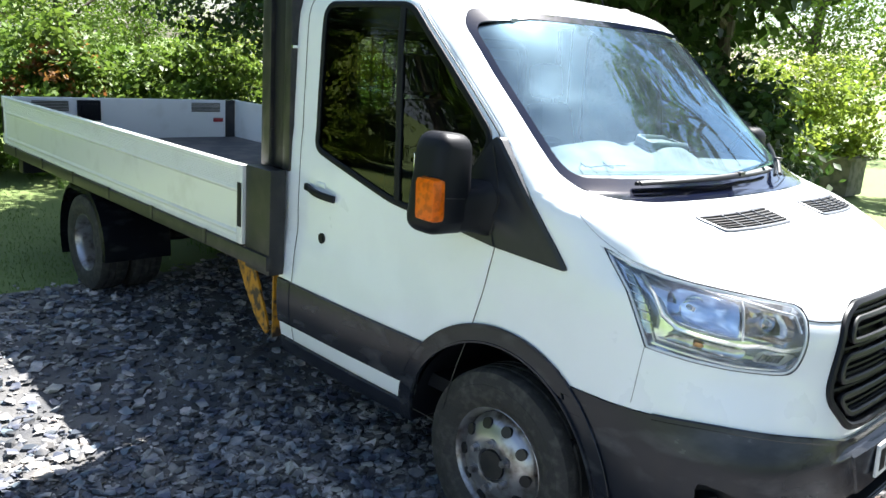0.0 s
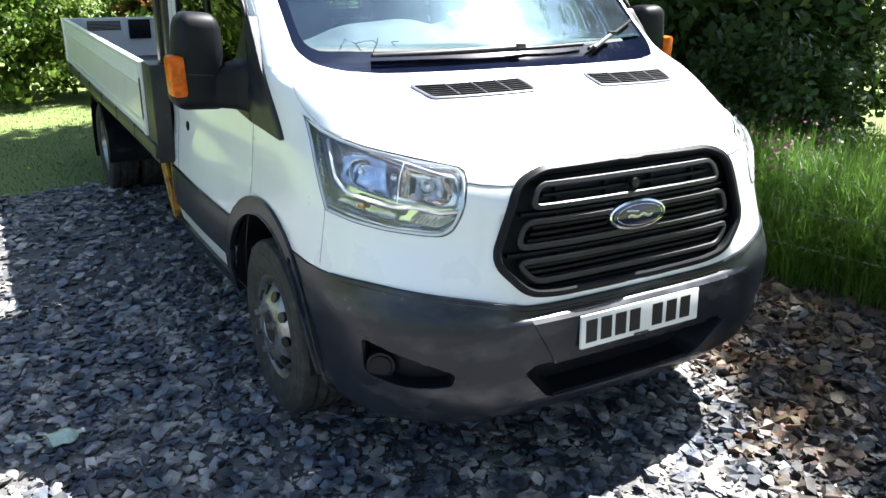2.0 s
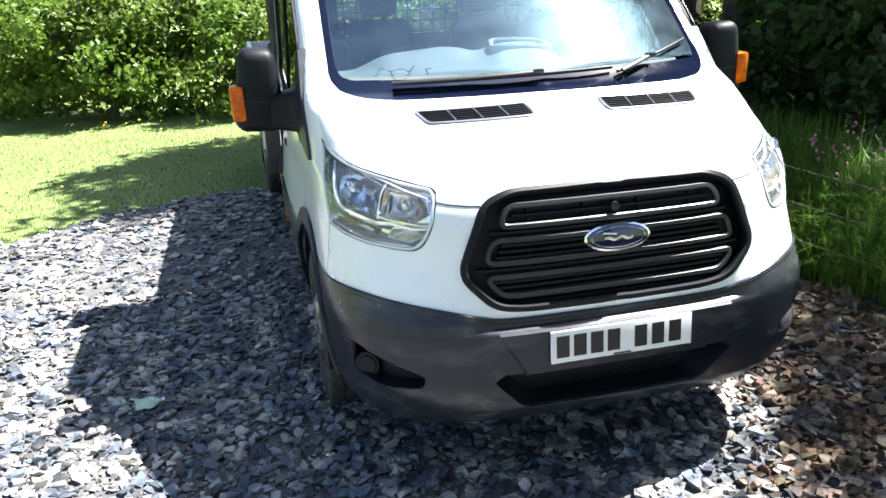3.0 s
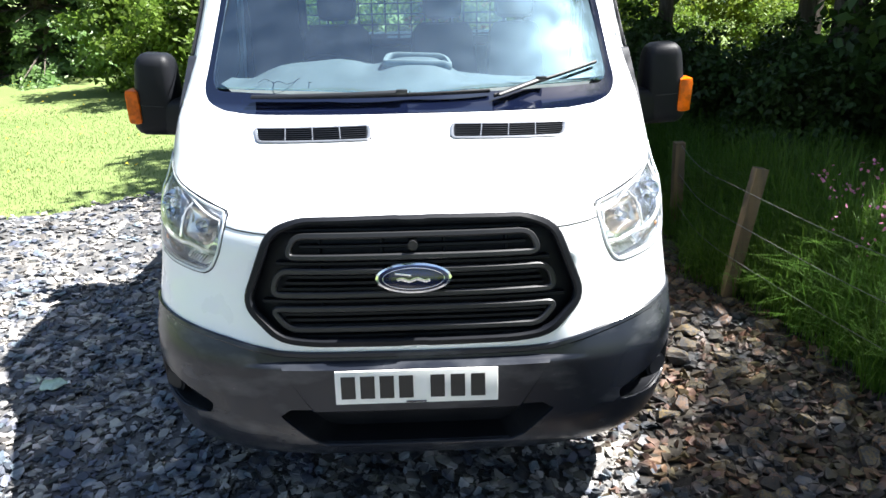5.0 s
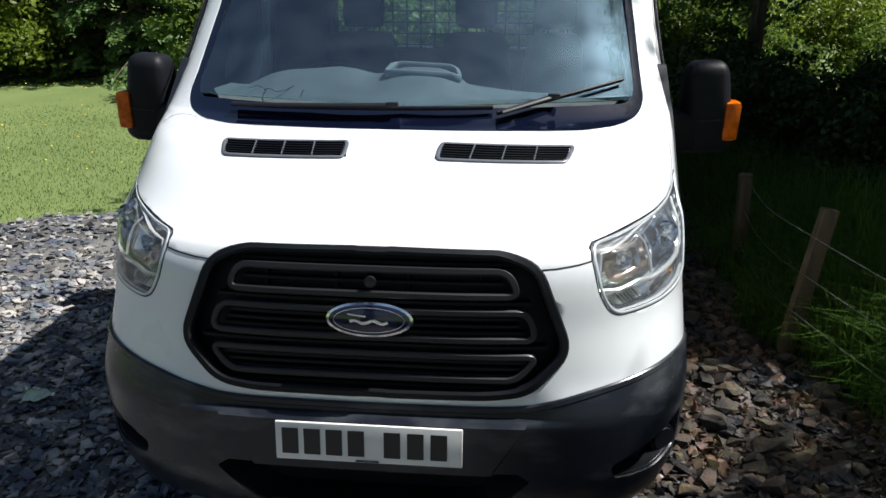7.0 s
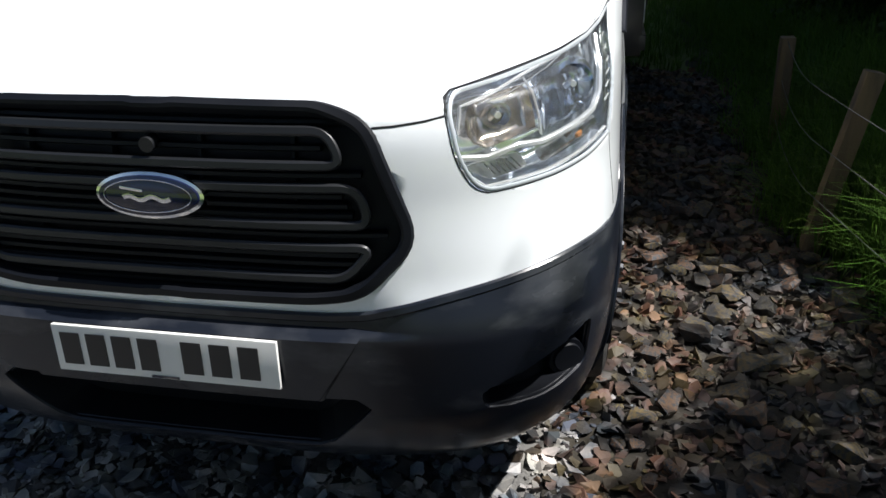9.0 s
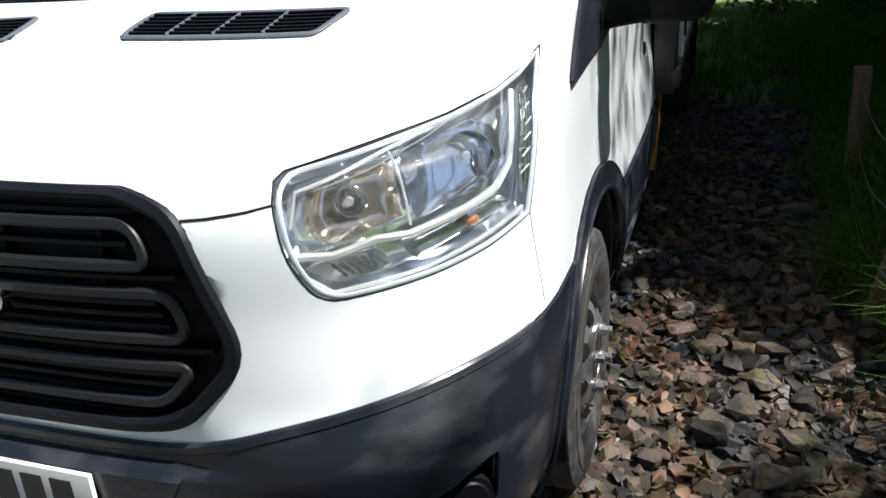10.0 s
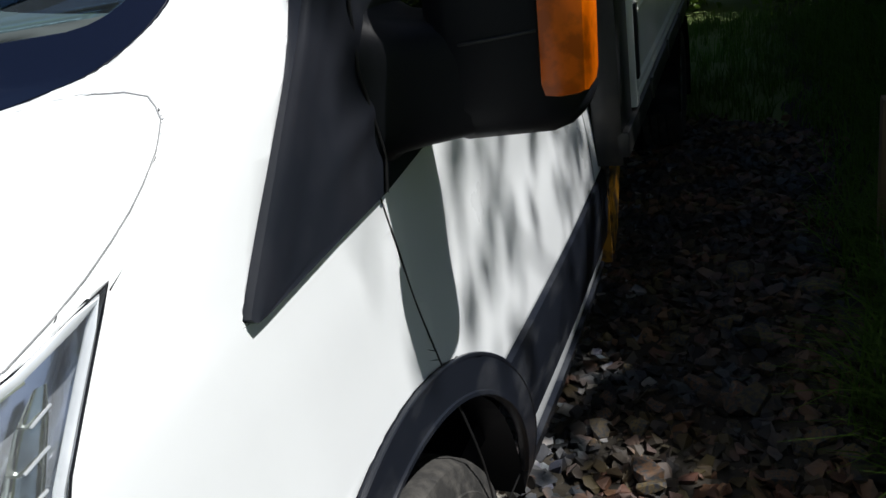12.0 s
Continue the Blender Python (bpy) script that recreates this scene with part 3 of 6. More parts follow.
def plate_on_front(bm, x0, x1, z0, z1, off, thick=0.006, nx=8, nz=3, slant=0.0, fall=0.0):
    rows = []
    for layer in (0, 1):
        rows.append([[bm.verts.new(on_front(x0 + (x1 - x0) * i / nx + slant * (1 - j / nz), z0 + (z1 - z0) * j / nz - fall * (abs(x0 + (x1 - x0) * i / nx) - 0.15), off - layer * thick)) for i in range(nx + 1)] for j in range(nz + 1)])
    a, b = rows
    for j in range(nz):
        for i in range(nx):
            bm.faces.new((a[j][i], a[j][i + 1], a[j + 1][i + 1], a[j + 1][i]))
            bm.faces.new((b[j][i], b[j + 1][i], b[j + 1][i + 1], b[j][i + 1]))
    for j in range(nz):
        bm.faces.new((a[j][0], a[j + 1][0], b[j + 1][0], b[j][0]))
        bm.faces.new((a[j][nx], b[j][nx], b[j + 1][nx], a[j + 1][nx]))
    for i in range(nx):
        bm.faces.new((a[0][i], b[0][i], b[0][i + 1], a[0][i + 1]))
        bm.faces.new((a[nz][i], a[nz][i + 1], b[nz][i + 1], b[nz][i]))
    bmesh.ops.recalc_face_normals(bm, faces=bm.faces[:])


grille = tagged(new("grille"), "black plastic grille with three looped bars")
grille.parent = truck
bm = bmesh.new()
outline = mirrored([tuple(p) for p in rounded([(0.0, 1.141), (0.365, 1.137), (0.452, 1.104), (0.542, 0.876), (0.435, 0.766), (0.335, 0.751), (0.0, 0.747)], 0.05) if p[0] > 0.02])
bar_on_front(bm, outline, 0.028, 0.03, -0.004)
part("surround", bm, BLACKPL, grille)
for top, bot, wt_, wb in ((1.098, 1.030, 0.375, 0.405), (0.985, 0.908, 0.432, 0.458), (0.862, 0.796, 0.462, 0.405)):
    bm = bmesh.new()
    loop = rounded([(-wt_, top), (wt_, top), (wb, bot), (-wb, bot)], 0.035, 6)
    bar_on_front(bm, [tuple(p) for p in loop], 0.021, 0.022, -0.012)
    part("looped_bar", bm, SATIN, grille)
for z, w in ((1.118, 0.40), (1.064, 0.36), (1.008, 0.44), (0.965, 0.40), (0.945, 0.41), (0.925, 0.42), (0.885, 0.49), (0.843, 0.43), (0.825, 0.42), (0.806, 0.40), (0.765, 0.41)):
    bm = bmesh.new()
    bar_on_front(bm, [(-w, z), (w, z)], 0.014, 0.03, -0.032, closed=False)
    part("slat", bm, BLACKPL, grille)
for x in (-0.3, -0.1, 0.1, 0.3):
    bm = bmesh.new()
    bar_on_front(bm, [(x, 1.10), (x, 0.77)], 0.012, 0.02, -0.042, closed=False)
    part("stay", bm, BLACKPL, grille)
bm = bmesh.new()
c = on_front(0, 1.066, -0.012)
cyl(bm, c + Vector((0, 0.02, 0)), c - Vector((0, 0.012, 0)), 0.016)
part("bonnet_lock", bm, SATIN, grille)
badge = tagged(new("badge"), "oval blue badge with chrome rim")
badge.parent = truck
tilt = Matrix.Translation(on_front(0, 0.962, -0.012)) @ Matrix.Rotation(radians(-9), 4, "X")


def oval(rx, rz, y0, y1, bulge=0.0, n=48, rings=5):
    bm = bmesh.new()
    last = [bm.verts.new((rx * 1.03 * math.cos(2 * math.pi * k / n), y0, rz * 1.03 * math.sin(2 * math.pi * k / n))) for k in range(n)]
    for j in range(rings):
        s = 1 - j / rings
        ring = [bm.verts.new((rx * s * math.cos(2 * math.pi * k / n), y1 - bulge * (1 - s * s), rz * s * math.sin(2 * math.pi * k / n))) for k in range(n)]
        for k in range(n):
            bm.faces.new((last[k], last[(k + 1) % n], ring[(k + 1) % n], ring[k]))
        last = ring
    bm.faces.new(last)
    bmesh.ops.recalc_face_normals(bm, faces=bm.faces[:])
    return bm


for nm, rx, rz, y0, y1, bul, mt in (("rim", 0.120, 0.049, 0.02, -0.018, 0.006, CHROME), ("face", 0.110, 0.042, -0.015, -0.0245, 0.004, BLUE)):
    bm = oval(rx, rz, y0, y1, bul)
    bmesh.ops.transform(bm, matrix=tilt, verts=bm.verts[:])
    part(nm, bm, mt, badge)
bm = bmesh.new()
sweep(bm, [tilt @ Vector((0.097 * math.cos(a), -0.0265, 0.034 * math.sin(a))) for a in [2 * math.pi * k / 40 for k in range(40)]], 0.0022, 0.002, closed=True, up=Vector((0, -1, 0)))
part("ring", bm, CHROME, badge)
bm = bmesh.new()
sweep(bm, [tilt @ Vector((-0.052 + 0.0065 * k, -0.0292, -0.004 + 0.004 * math.sin(k * 0.8))) for k in range(17)], 0.010, 0.002, up=Vector((0, -1, 0)))
sweep(bm, [tilt @ Vector((-0.058 + 0.010 * k, -0.0292, 0.017 - 0.0012 * k)) for k in range(6)], 0.006, 0.002, up=Vector((0, -1, 0)))
part("emblem", bm, CHROME, badge, "", 35)

plate = tagged(new("number_plate"), "white plate with black bars")
plate.parent = truck
tiltp = Matrix.Translation((0, -1.054, 0.6155)) @ Matrix.Rotation(radians(-3), 4, "X")
part("backing", boxes(((-0.262, -0.004, -0.0575), (0.262, 0.006, 0.0575), 0.003, tiltp)), PLATE, plate)
for k, x in enumerate((-0.222, -0.160, -0.098, -0.036, 0.065, 0.130, 0.195)):
    part("character_bar", boxes(((x - 0.021, -0.0062, -0.038), (x + 0.025, -0.0045, 0.040), 0.0, tiltp)), INK, plate)
part("small_bar", boxes(((-0.035, -0.0062, -0.0545), (0.03, -0.0045, -0.049), 0.0, tiltp)), BLUE, plate)
for sgn in (1, -1):
    # fog lamp in its pocket
    lo, hi = 0.4, 0.94
    for _ in range(24):
        x = (lo + hi) / 2
        lo, hi = (x, hi) if x + front_y(x, 0.528) < 0.035 / 0.70711 else (lo, x)
    d = Vector((sgn * 0.55, -0.83, 0)).normalized()
    c = Vector((sgn * x, front_y(x, 0.528), 0.528)) - d * 0.03
    bm = bmesh.new()
    cyl(bm, c - d * 0.05, c + d * 0.012, 0.048, 0.046)
    fog = part("fog_lamp", bm, BLACKPL, truck, "round dark fog lamp blank")
    bm = bmesh.new()
    cyl(bm, c + d * 0.011, c + d * 0.017, 0.037, 0.034)
    part("lens", bm, BLACKPL, fog)
    # bonnet vent
    vent = tagged(new("bonnet_vent"), "black slatted air vent with grey frame")
    vent.parent = truck
    x0, x1 = (0.152, 0.550) if sgn > 0 else (-0.550, -0.152)
    s0 = -0.016 if sgn > 0 else 0.016
    bm = bmesh.new()
    plate_on_front(bm, x0, x1, 1.3245, 1.349, 0.0025, 0.004, 10, 4, s0 if sgn > 0 else 0.016, 0.019)
    part("backing", bm, BLACKPL, vent)
    bm = bmesh.new()
    out_ = [(0.148, 1.3505), (0.564, 1.343), (0.534, 1.3145), (0.143, 1.3225)]
    bar_on_front(bm, [(sgn * p[0], p[1]) for p in rounded(out_, 0.012, 4)], 0.012, 0.007, 0.003)
    part("frame", bm, VENTGREY, vent)
    for j in range(6):
        z = 1.3265 + 0.0042 * j
        bm = bmesh.new()
        bar_on_front(bm, [(sgn * (0.155 + 0.0006 * j), z), (sgn * (0.535 + 0.003 * j), z - 0.0072)], 0.0045, 0.006, 0.005, closed=False)
        part("slat", bm, BLACKPL, vent)
    for x in (0.255, 0.352, 0.449):
        bm = bmesh.new()
        bar_on_front(bm, [(sgn * (x - 0.012), 1.3235 - 0.019 * (x - 0.15)), (sgn * x, 1.3495 - 0.019 * (x - 0.15))], 0.005, 0.008, 0.005, closed=False)
        part("divider", bm, VENTGREY, vent)

# raised middle of the bumper behind the plate
bm = bmesh.new()
layers = []
for off, grow in ((-0.02, 0.012), (0.006, 0.006), (0.012, 0.0)):
    rows = []
    for j in range(7):
        z = 0.522 + (0.150 * j / 6)
        w = 0.335 + 0.095 * (j / 6) + grow
        rows.append([bm.verts.new(on_front(w * (i / 8 - 1), z + grow * (j / 3 - 1), off)) for i in range(17)])
    layers.append(rows)
for j in range(6):
    for i in range(16):
        bm.faces.new((layers[2][j][i], layers[2][j][i + 1], layers[2][j + 1][i + 1], layers[2][j + 1][i]))
for la, lb in zip(layers, layers[1:]):
    ring = lambda rows: rows[0] + [r[-1] for r in rows[1:-1]] + rows[-1][::-1] + [r[0] for r in rows[-2:0:-1]]
    ra, rb = ring(la), ring(lb)
    for k in range(len(ra)):
        bm.faces.new((ra[k], ra[(k + 1) % len(ra)], rb[(k + 1) % len(rb)], rb[k]))
bmesh.ops.delete(bm, geom=[v for v in bm.verts if not v.link_faces], context="VERTS")
bmesh.ops.recalc_face_normals(bm, faces=bm.faces[:])
part("plate_mount", bm, BUMPER, truck)

# headlamp insides
BULB_AMBER = material("amber_bulb_tint", (0.42, 0.17, 0.05), 0.3, 0.2, vary=0.3, scale=30)
CELL = material("lamp_cell_chrome", (0.68, 0.75, 0.86), 0.07, 0.98, vary=0.2, scale=26)
# warm and green chrome tints paint in reflections of the ground and lawn
CELL_WARM_REFLECTION = material("lamp_cell_warm_reflection", (0.88, 0.77, 0.65), 0.10, 0.95, vary=0.35, scale=26)
CELL_DARK = material("lamp_cell_dark", (0.50, 0.52, 0.54), 0.14, 0.95, vary=0.4, scale=40)
CELL_GREEN_REFLECTION = material("lamp_cell_green_reflection", (0.46, 0.50, 0.47), 0.10, 0.95, vary=0.4, scale=30)
for sgn, lamp_ob in zip((1, -1), [o for o in truck.children if o.name.startswith("headlamp")]):
    def at(s, z, depth):
        """A place inside the lamp: along its face, up, and inwards from the lens."""
        lo, hi = 0.3, section(z)[1] - 1e-4
        for _ in range(26):
            x = (lo + hi) / 2
            lo, hi = (x, hi) if x + front_y(x, z) < s / 0.70711 else (lo, x)
        p = Vector((x, front_y(x, z), z)) + Vector((-0.5, 0.8, 0)).normalized() * depth
        return Vector((sgn * p.x, p.y, p.z))
    aim = Vector((sgn * 0.38, -0.92, 0)).normalized()

    def within(s, z, depth):
        """As at, drawn in to the lamp's rising lower edge and hollow upper edge."""
        share = lambda v: min(1, max(0, v))
        return at(s, z + 0.020 * share((1.05 - z) / 0.10) - 0.012 * share(s / 0.2) * share((z - 1.10) / 0.10), depth)

    def dish(name, poly, mat, d0, d1, rows=9, cols=13):
        """A shallow reflector cell that fills an outline, deepest in its middle."""
        bm, last = bmesh.new(), None
        pts = [tuple(p) for p in rounded(poly, 0.014, 3)]
        v0, v1 = min(p[1] for p in pts), max(p[1] for p in pts)
        for j in range(rows + 1):
            z = v0 + (v1 - v0) * (0.01 + 0.98 * j / rows)
            lo, hi = scan(pts, z)
            row = []
            for i in range(cols + 1):
                u, v = 2 * i / cols - 1, 2 * j / rows - 1
                row.append(bm.verts.new(within(lo + (hi - lo) * i / cols, z, d0 + (d1 - d0) * (1 - u**4) * (1 - v**4))))
            if last:
                for i in range(cols):
                    bm.faces.new((last[i], last[i + 1], row[i + 1], row[i]))
            last = row
        bmesh.ops.recalc_face_normals(bm, faces=bm.faces[:])
        part(name, bm, mat, lamp_ob)

    def line(name, path, w, mat, depth=0.016, thick=0.010):
        pts = along(path, 0.02, False)
        bm = bmesh.new()
        sweep(bm, [within(p[0], p[1], depth) for p in pts], w, thick, out=[-aim] * len(pts))
        part(name, bm, mat, lamp_ob)
    dish("inner_cell", [(-0.168, 1.085), (-0.145, 1.128), (-0.008, 1.148), (-0.008, 1.052), (-0.06, 1.056), (-0.125, 1.038), (-0.155, 1.05)], CELL_WARM_REFLECTION, 0.020, 0.052)
    dish("outer_cell", [(0.008, 1.151), (0.175, 1.182), (0.212, 1.165), (0.214, 1.10), (0.175, 1.074), (0.008, 1.052)], CELL, 0.020, 0.046)
    dish("lower_bowl", [(-0.182, 1.000), (-0.06, 1.018), (-0.035, 0.975), (-0.13, 0.960)], REFLECTOR, 0.020, 0.046)
    dish("lower_strip", [(-0.022, 1.014), (0.19, 1.046), (0.222, 1.01), (0.0, 0.974)], CELL_DARK, 0.019, 0.030)
    dish("ribbed_panel", [(0.248, 1.075), (0.272, 1.135), (0.312, 1.212), (0.338, 1.222), (0.296, 1.10), (0.272, 1.022), (0.245, 1.02)], CELL_GREEN_REFLECTION, 0.014, 0.022)
    # round bowl and bulbs
    turn = aim.to_track_quat("X", "Z").to_matrix().to_4x4()
    for s_, z_, r, name in ((0.140, 1.123, 0.044, "main_bowl"), (-0.085, 1.098, 0.026, "side_bowl")):
        bm = bmesh.new()
        lathe(bm, [(r, 0.003), (r * 0.97, 0.004), (r * 0.92, -0.004), (r * 0.72, -0.016), (r * 0.4, -0.026), (r * 0.16, -0.03), (0.001, -0.03)], 32, Matrix.Translation(within(s_, z_, 0.034)) @ turn)
        bmesh.ops.recalc_face_normals(bm, faces=bm.faces[:])
        part(name, bm, CELL, lamp_ob)
        bm = bmesh.new()
        cyl(bm, within(s_, z_, 0.052), within(s_, z_, 0.052) + aim * 0.026, 0.009, 0.007, 12)
        part("bulb", bm, REFLECTOR, lamp_ob)
    line("chrome_band", [(-0.198, 1.026), (-0.13, 1.019), (-0.06, 1.037), (0.0, 1.032), (0.10, 1.046), (0.185, 1.060), (0.226, 1.090), (0.252, 1.150), (0.285, 1.205)], 0.012, REFLECTOR, 0.014, 0.014)
    line("divider", [(0.0, 1.155), (0.0, 1.05)], 0.005, REFLECTOR, 0.014)
    line("upper_trim", [(-0.185, 1.075), (-0.165, 1.125), (-0.05, 1.150), (0.10, 1.180), (0.23, 1.207), (0.32, 1.226)], 0.006, REFLECTOR, 0.012)
    line("lower_trim", [(-0.192, 1.00), (-0.14, 0.948), (0.02, 0.957), (0.14, 0.973), (0.25, 0.99)], 0.006, REFLECTOR, 0.010)
    for k in range(6):
        line("ridge", [(0.256 + 0.012 * k, 1.06 + 0.027 * k), (0.288 + 0.009 * k, 1.068 + 0.027 * k)], 0.003, REFLECTOR, 0.012, 0.004)
        line("fin", [(-0.135 + 0.012 * k, 1.000 + 0.001 * k), (-0.115 + 0.012 * k, 0.972 + 0.001 * k)], 0.004, CELL_DARK, 0.020, 0.01)
    dish("indicator_bulb", [(0.105, 1.022), (0.135, 1.026), (0.138, 1.008), (0.108, 1.004)], BULB_AMBER, 0.014, 0.008, 4, 5)
    bm = bmesh.new()
    rim = [p for p in along(HEADLAMP, 0.02)]
    sweep(bm, [at(p[0], p[1], 0.0002) for p in rim], 0.0024, 0.002, closed=True, out=[-aim] * len(rim))
    part("seal", bm, BLACKPL, lamp_ob)
    bm = bmesh.new()
    brow = along([(-0.196, 1.125), (-0.186, 1.1445), (-0.165, 1.1535), (-0.06, 1.1675), (0.02, 1.1775), (0.14, 1.1915), (0.22, 1.2035)], 0.02, False)
    sweep(bm, [at(p[0], p[1], -0.001) for p in brow], 0.0042, 0.0025, out=[-aim] * len(brow))
    part("shadow_gap", bm, BLACKPL, truck)
    bm = bmesh.new()
    mid_s, mid_z = 0.05, 1.07
    sweep(bm, [at(p[0] + (mid_s - p[0]) * 0.035, p[1] + (mid_z - p[1]) * 0.045, 0.002) for p in rim], 0.009, 0.006, closed=True, out=[-aim] * len(rim))
    part("lens_rim", bm, LENSRIM, lamp_ob)
    # joint between the wing and the front moulding below the lamp
    bm = bmesh.new()
    sweep(bm, [at(0.271 + 0.003 * k, 0.984 - 0.026 * k, 0.0) for k in range(8)], 0.0014, 0.0016, out=[aim] * 8)
    part("joint_line", bm, BLACKPL, truck)

# gap below the bonnet's front corner, rounded upper edge of the bumper
for sgn in (1, -1):
    gap = along([(0.462, 1.1005), (0.50, 1.102), (0.56, 1.108), (0.598, 1.1145)], 0.02, False)
    bm = bmesh.new()
    sweep(bm, [on_front(sgn * p[0], p[1], 0.0) for p in gap], 0.004, 0.003, out=[front_n(sgn * p[0], p[1]) for p in gap])
    part("bonnet_gap", bm, INK, truck)
for sgn in (1, -1):
    seam = along([p for p in BONNET if p[0] > 0.6 and 1.114 < p[1] < 1.3845 and not (p[0] < 0.78 and p[1] > 1.3)], 0.012, False)
    bm = bmesh.new()
    sweep(bm, [on_front(sgn * p[0], p[1], 0.0) for p in seam], 0.0014, 0.0012, out=[front_n(sgn * p[0], p[1]) for p in seam], ring=6)
    part("bonnet_seam", bm, SEAM, truck)
    for r, a0, a1, off, wide, deep, name in ((0.522, -4, 186, 0.0085, 0.008, 0.009, "arch_edge"), (0.458, -1, 181, 0.004, 0.012, 0.024, "arch_lip")):
        bm = bmesh.new()
        arc = [(0.01 + r * math.cos(radians(a)), 0.36 + r * math.sin(radians(a))) for a in np.linspace(a0, a1, 60)]
        sweep(bm, [on_side(sgn, y, z, off) for y, z in arc], wide, deep, out=[Vector((sgn, 0, 0))] * len(arc))
        part(name, bm, BUMPER, truck)
for sgn in (1, -1):
    edge = along([(0.0, 0.7125)] + [p for p in BUMPER_LINE if p[0] < 0.93], 0.02, False)
    bm = bmesh.new()
    sweep(bm, [on_front(sgn * p[0], p[1] - 0.006, 0.001) for p in edge], 0.022, 0.017, out=[front_n(sgn * p[0], p[1]) for p in edge])
    part("bumper_edge", bm, BUMPER, truck)

# wipers
for a, b, hinge in (((-0.60, 1.412), (0.30, 1.424), (-0.03, 1.42)), ((0.315, 1.408), (0.745, 1.498), (0.50, 1.445))):
    wiper = tagged(new("wiper"), "black windscreen wiper")
    wiper.parent = truck
    a_, b_, h_ = [Vector(p) for p in (a, b, hinge)]
    pts = [a_.lerp(b_, k / 12) for k in range(13)]
    bm = bmesh.new()
    sweep(bm, [on_front(p[0], p[1], 0.018) for p in pts], 0.011, 0.016, out=[front_n(p[0], p[1]) for p in pts])
    part("blade", bm, BLACKPL, wiper)
    start = Vector((a[0] + 0.05 if a[0] > 0 else 0.30, 1.402))
    start = Vector((-0.60, 1.404)) if a[0] < 0 else Vector((0.33, 1.402))
    bm = bmesh.new()
    pts = [start.lerp(h_, k / 8) for k in range(9)]
    sweep(bm, [on_front(p[0], p[1], 0.032) for p in pts], 0.018, 0.012, out=[front_n(p[0], p[1]) for p in pts])
    box(bm, (-0.02, -0.012, -0.008), (0.02, 0.012, 0.008), 0.003, Matrix.Translation(on_front(hinge[0], hinge[1], 0.034)))
    part("arm", bm, SATIN, wiper)

# windscreen top patch, mirror stem
bm = bmesh.new()
for z0, z1, w0, w1 in ((1.83, 1.855, 0.085, 0.115), (1.855, 1.985, 0.115, 0.24)):
    rows = [[bm.verts.new(on_front(w * (i / 6 * 2 - 1), z, -0.006)) for i in range(7)] for z, w in [(z0 + (z1 - z0) * j / 4, w0 + (w1 - w0) * j / 4) for j in range(5)]]
    for ra, rb in zip(rows, rows[1:]):
        for i in range(6):
            bm.faces.new((ra[i], ra[i + 1], rb[i + 1], rb[i]))
bmesh.ops.solidify(bm, geom=bm.faces[:], thickness=0.003)
part("sensor_cover", bm, FRIT, truck)

